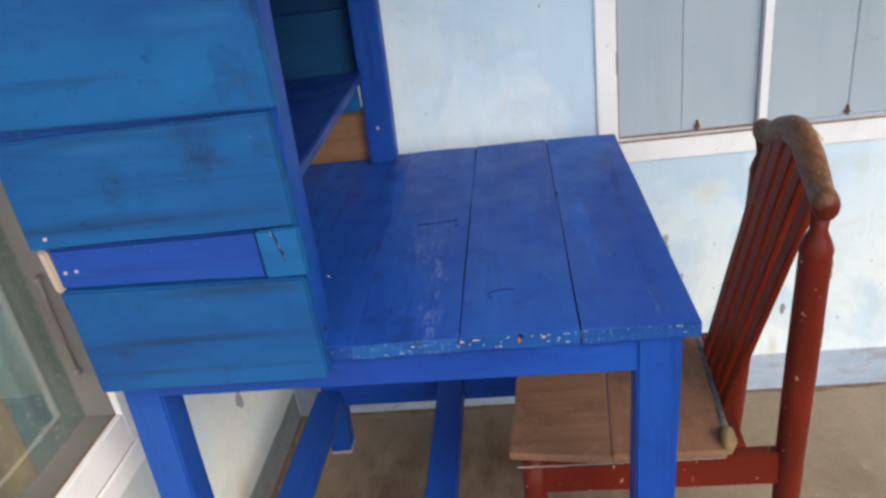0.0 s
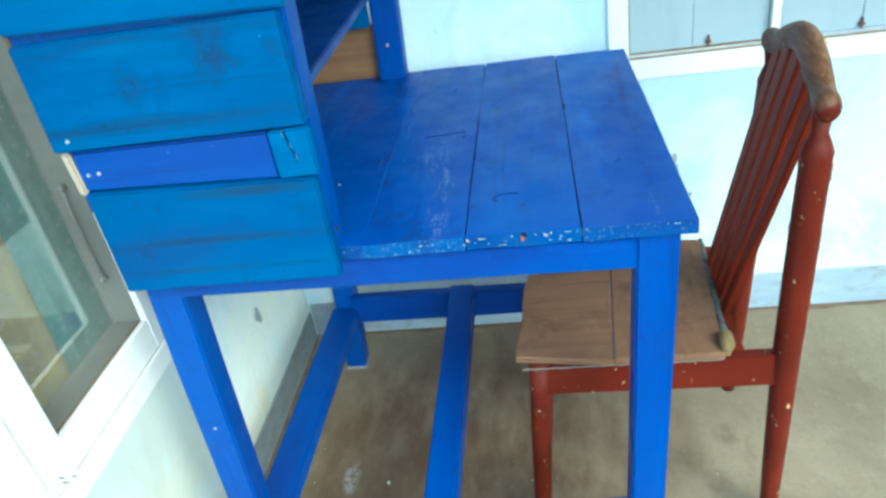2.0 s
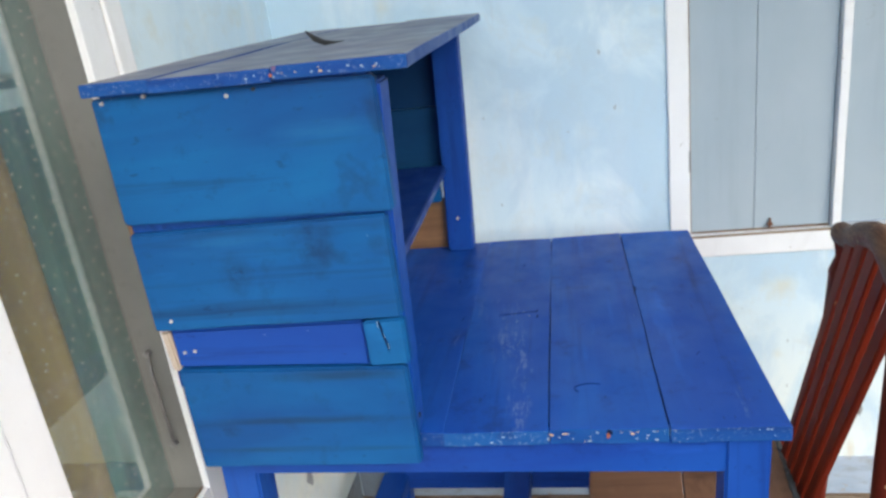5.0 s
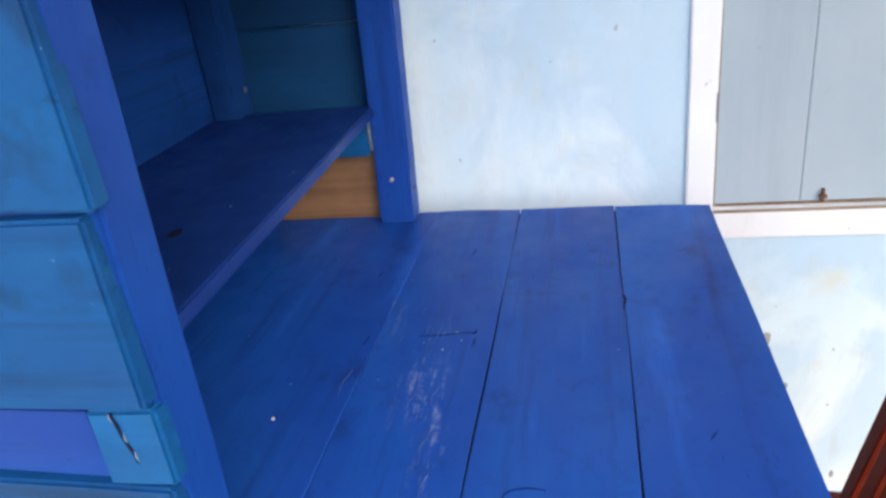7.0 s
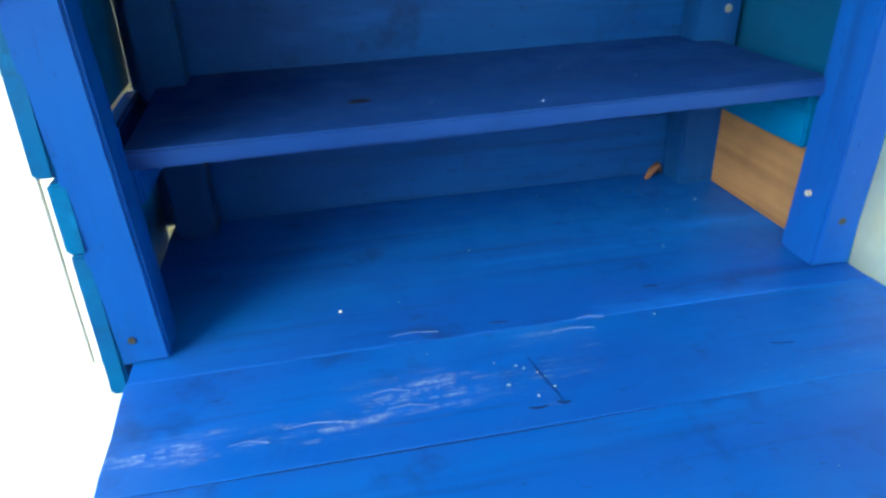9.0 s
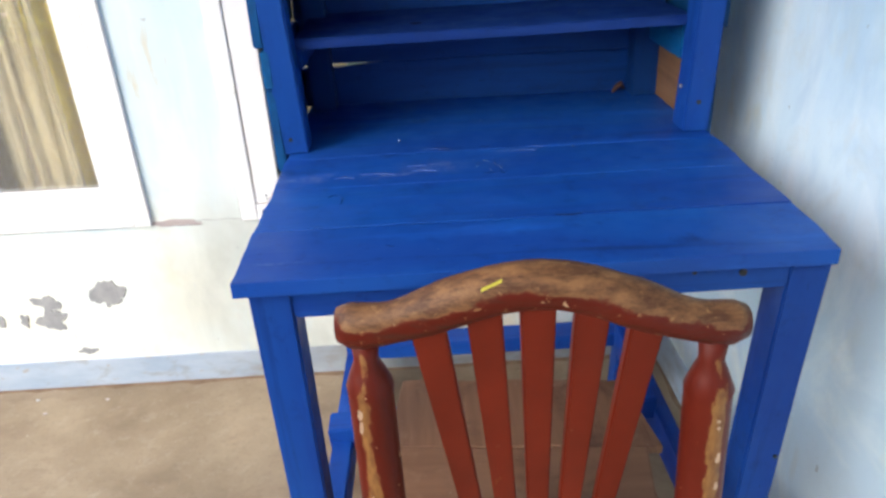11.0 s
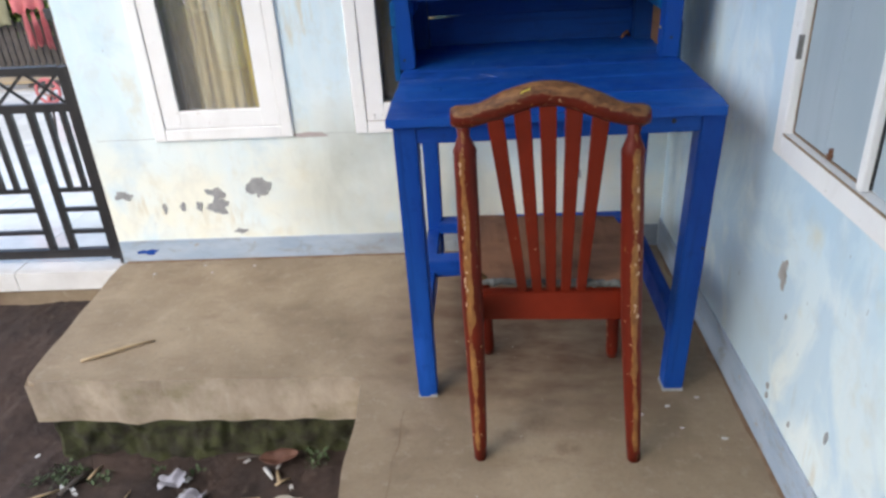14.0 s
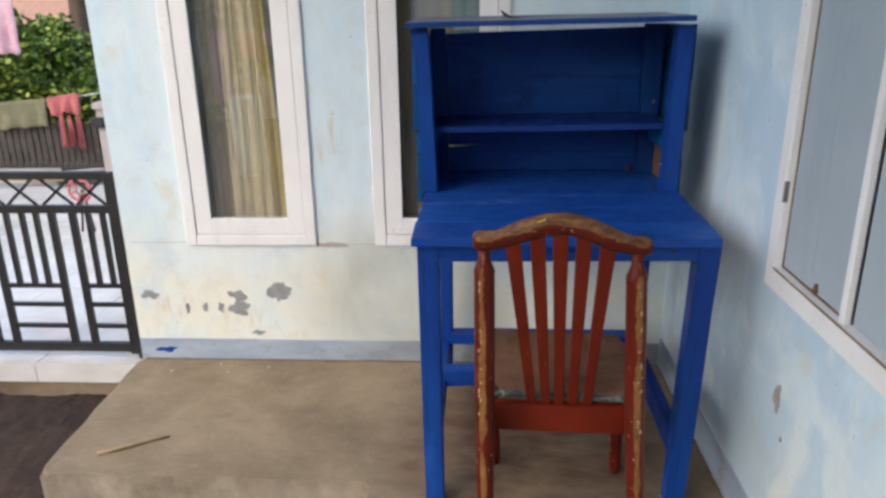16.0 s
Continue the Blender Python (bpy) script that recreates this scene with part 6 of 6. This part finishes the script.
for i in range(9):
    x, y, a = rnd.uniform(-2.2, -1.03), rnd.uniform(-1.311, -0.930), rnd.uniform(0, 3.1)
    z, l = soil_z(x, y) + 0.006, rnd.uniform(0.03, 0.09)
    solo("twig", tube([(x, y, z), (x + l * 0.5 * math.cos(a), y + l * 0.5 * math.sin(a), z + 0.006), (x + l * math.cos(a), y + l * math.sin(a), z)], [0.003, 0.0025, 0.002], 6, up=(0, 0, 1)), stick_wood, (x, y, z), "thin dry twig lying on the soil", "twig", "twigs on the soil")
for i, (x, y) in enumerate(((-1.107, -0.745), (-1.125, -0.770), (-1.144, -0.715), (-1.758, -0.820), (-1.740, -0.800), (-1.842, -0.770), (-1.870, -0.800), (-1.814, -0.780), (-1.898, -0.760), (-1.591, -0.780), (-1.479, -0.780), (-1.926, -0.820), (-1.861, -0.820))):
    verts, faces = [Vector((0, 0, -0.004))], []
    z = soil_z(x, y)
    for k in range(22):
        a, l = rnd.uniform(0, 6.28), rnd.uniform(0.008, 0.019)
        d = Vector((math.cos(a), math.sin(a), rnd.uniform(0.4, 1.3))).normalized()
        sd = Vector((-math.sin(a), math.cos(a), 0)) * l * 0.3
        p = Vector((rnd.gauss(0, 0.013), rnd.gauss(0, 0.013), rnd.uniform(0, 0.012)))
        n = len(verts)
        verts += [p, p + d * l * 0.6 + sd, p + d * l, p + d * l * 0.6 - sd]
        verts.append(p + Vector((0.0006, 0.0006, 0)))
        faces += [(n, n + 1, n + 2), (n, n + 2, n + 3), (0, n, n + 4)]
    me = bpy.data.meshes.new("weed")
    me.from_pydata(verts, [], faces)
    me.materials.append(weed_mat)
    ob = new("weed", me)
    ob.location = (x, y, z)
    tagged(ob, "small green weed growing by the footing", "weed", "weeds on the soil")
for i, (x, y) in enumerate(((-0.240, -0.915), (-0.169, -0.885), (-0.153, -0.965), (-0.065, -1.004), (-0.088, -0.854), (-1.630, -0.055), (-1.443, -0.069), (-1.797, -0.110), (-1.584, -0.113), (-0.538, -0.300), (-0.474, -0.421), (-0.666, -0.220))):
    flake("chip", x, y, rnd.uniform(0.004, 0.009), paper_mat if i % 2 else pink_cement, "small pale plaster chip on the floor", "chip", 90 + i, 0.0, "plaster chips on the floor", 0.001)
line = [(-0.831 + -0.024 * f + 0.012 * noise.noise(Vector((f * 6, 2, 0))), -0.880 - 0.454 * f, 0.0003) for f in (k / 22 for k in range(23))]
part("crack", tube(line, [(0.0004 + 0.0012 * abs(noise.noise(Vector((k * 0.8, 1, 5)))), 0.0005) for k in range(23)], 6, up=(0, 0, 1)), rust_dirt, floor_slab, "fine crack in the concrete")
# curled strip and nail heads on the hutch top
solo("curled_strip", tube([(-0.520, -0.318, 1.2345), (-0.545, -0.312, 1.2350), (-0.570, -0.305, 1.2375), (-0.588, -0.297, 1.2450), (-0.598, -0.290, 1.2560)], [(0.0010, 0.0012), (0.0022, 0.0018), (0.0040, 0.0026), (0.0048, 0.0026), (0.0014, 0.0014)], 8, up=(0, 1, 0)), dark_mat, (-0.56, -0.305, 1.2335), "curled black rubber strip on the hutch top", "strip")


def scratch(points, r, label, mat):
    """A shallow dark mark lying on the tabletop."""
    r *= 0.65
    bm = tube([(x, y, T + 0.0006) for x, y in points], [(r * 0.4, 0.0004)] + [(r, 0.0006)] * (len(points) - 2) + [(r * 0.4, 0.0004)], 6, up=(0, 0, 1))
    return part("scratch", bm, mat, desk, label)


scratch([(-0.716 + 0.012 * math.cos(a), -0.636 + 0.022 * math.sin(a)) for a in (-0.6 + 0.37 * k for k in range(9))], 0.0013, "hook-shaped dark scratch", faint)
scratch([(-0.474, -0.494), (-0.472, -0.512), (-0.470, -0.530), (-0.466, -0.545), (-0.466, -0.560)], 0.0010, "dark scratch", faint)
scratch([(-0.494, -0.558), (-0.486, -0.560), (-0.478, -0.559)], 0.0016, "dark nick in the paint", ink)
scratch([(-0.470, -0.556), (-0.464, -0.559), (-0.459, -0.558)], 0.0017, "dark nick in the paint", ink)
scratch([(-0.492, -0.433), (-0.482, -0.4345), (-0.473, -0.436)], 0.0012, "dark scratch", ink)
scratch([(-0.326, -0.408), (-0.317, -0.408), (-0.309, -0.410)], 0.0012, "dark scratch", ink)
scratch([(-0.415, -0.723), (-0.392, -0.727), (-0.379, -0.724)], 0.0022, "dark knot beside a joint", ink)
scratch([(-0.262, -0.526), (-0.251, -0.529), (-0.241, -0.530)], 0.0018, "dark scratch", faint)
scratch([(-0.638, -0.785), (-0.631, -0.789), (-0.626, -0.792)], 0.0014, "dark scratch", faint)
scuffed = plain("scuffed_pale_blue", (0.11, 0.16, 0.34), (0.06, 0.11, 0.32), 60)
for x, y, l in ((-0.611, -0.511, 0.03), (-0.602, -0.533, 0.035), (-0.683, -0.537, 0.05), (-0.723, -0.546, 0.03), (-0.440, -0.462, 0.04), (-0.411, -0.447, 0.026), (-0.586, -0.433, 0.045)):
    scratch([(x, y), (x + l * 0.5, y + 0.002), (x + l, y - 0.003)], 0.00045, "pale scratch through the paint", scuffed)
part("rot", tube([(-0.190, -0.140, T), (-0.183, -0.142, T + 0.012), (-0.174, -0.138, T + 0.017), (-0.166, -0.135, T + 0.006)], [0.003, 0.005, 0.0055, 0.002], 8, up=(0, 1, 0)), rust_mat, desk, "crumbling brown rot at the post foot", smooth=True)
part("knot", slab_of(blob_outline(-0.584, -0.303, 0.011, 0.005, 8, 3, 0.2), lambda u, v, h: (u, v, 0.9440 + h), 0.0012), ink, desk, "dark knot in the shelf")

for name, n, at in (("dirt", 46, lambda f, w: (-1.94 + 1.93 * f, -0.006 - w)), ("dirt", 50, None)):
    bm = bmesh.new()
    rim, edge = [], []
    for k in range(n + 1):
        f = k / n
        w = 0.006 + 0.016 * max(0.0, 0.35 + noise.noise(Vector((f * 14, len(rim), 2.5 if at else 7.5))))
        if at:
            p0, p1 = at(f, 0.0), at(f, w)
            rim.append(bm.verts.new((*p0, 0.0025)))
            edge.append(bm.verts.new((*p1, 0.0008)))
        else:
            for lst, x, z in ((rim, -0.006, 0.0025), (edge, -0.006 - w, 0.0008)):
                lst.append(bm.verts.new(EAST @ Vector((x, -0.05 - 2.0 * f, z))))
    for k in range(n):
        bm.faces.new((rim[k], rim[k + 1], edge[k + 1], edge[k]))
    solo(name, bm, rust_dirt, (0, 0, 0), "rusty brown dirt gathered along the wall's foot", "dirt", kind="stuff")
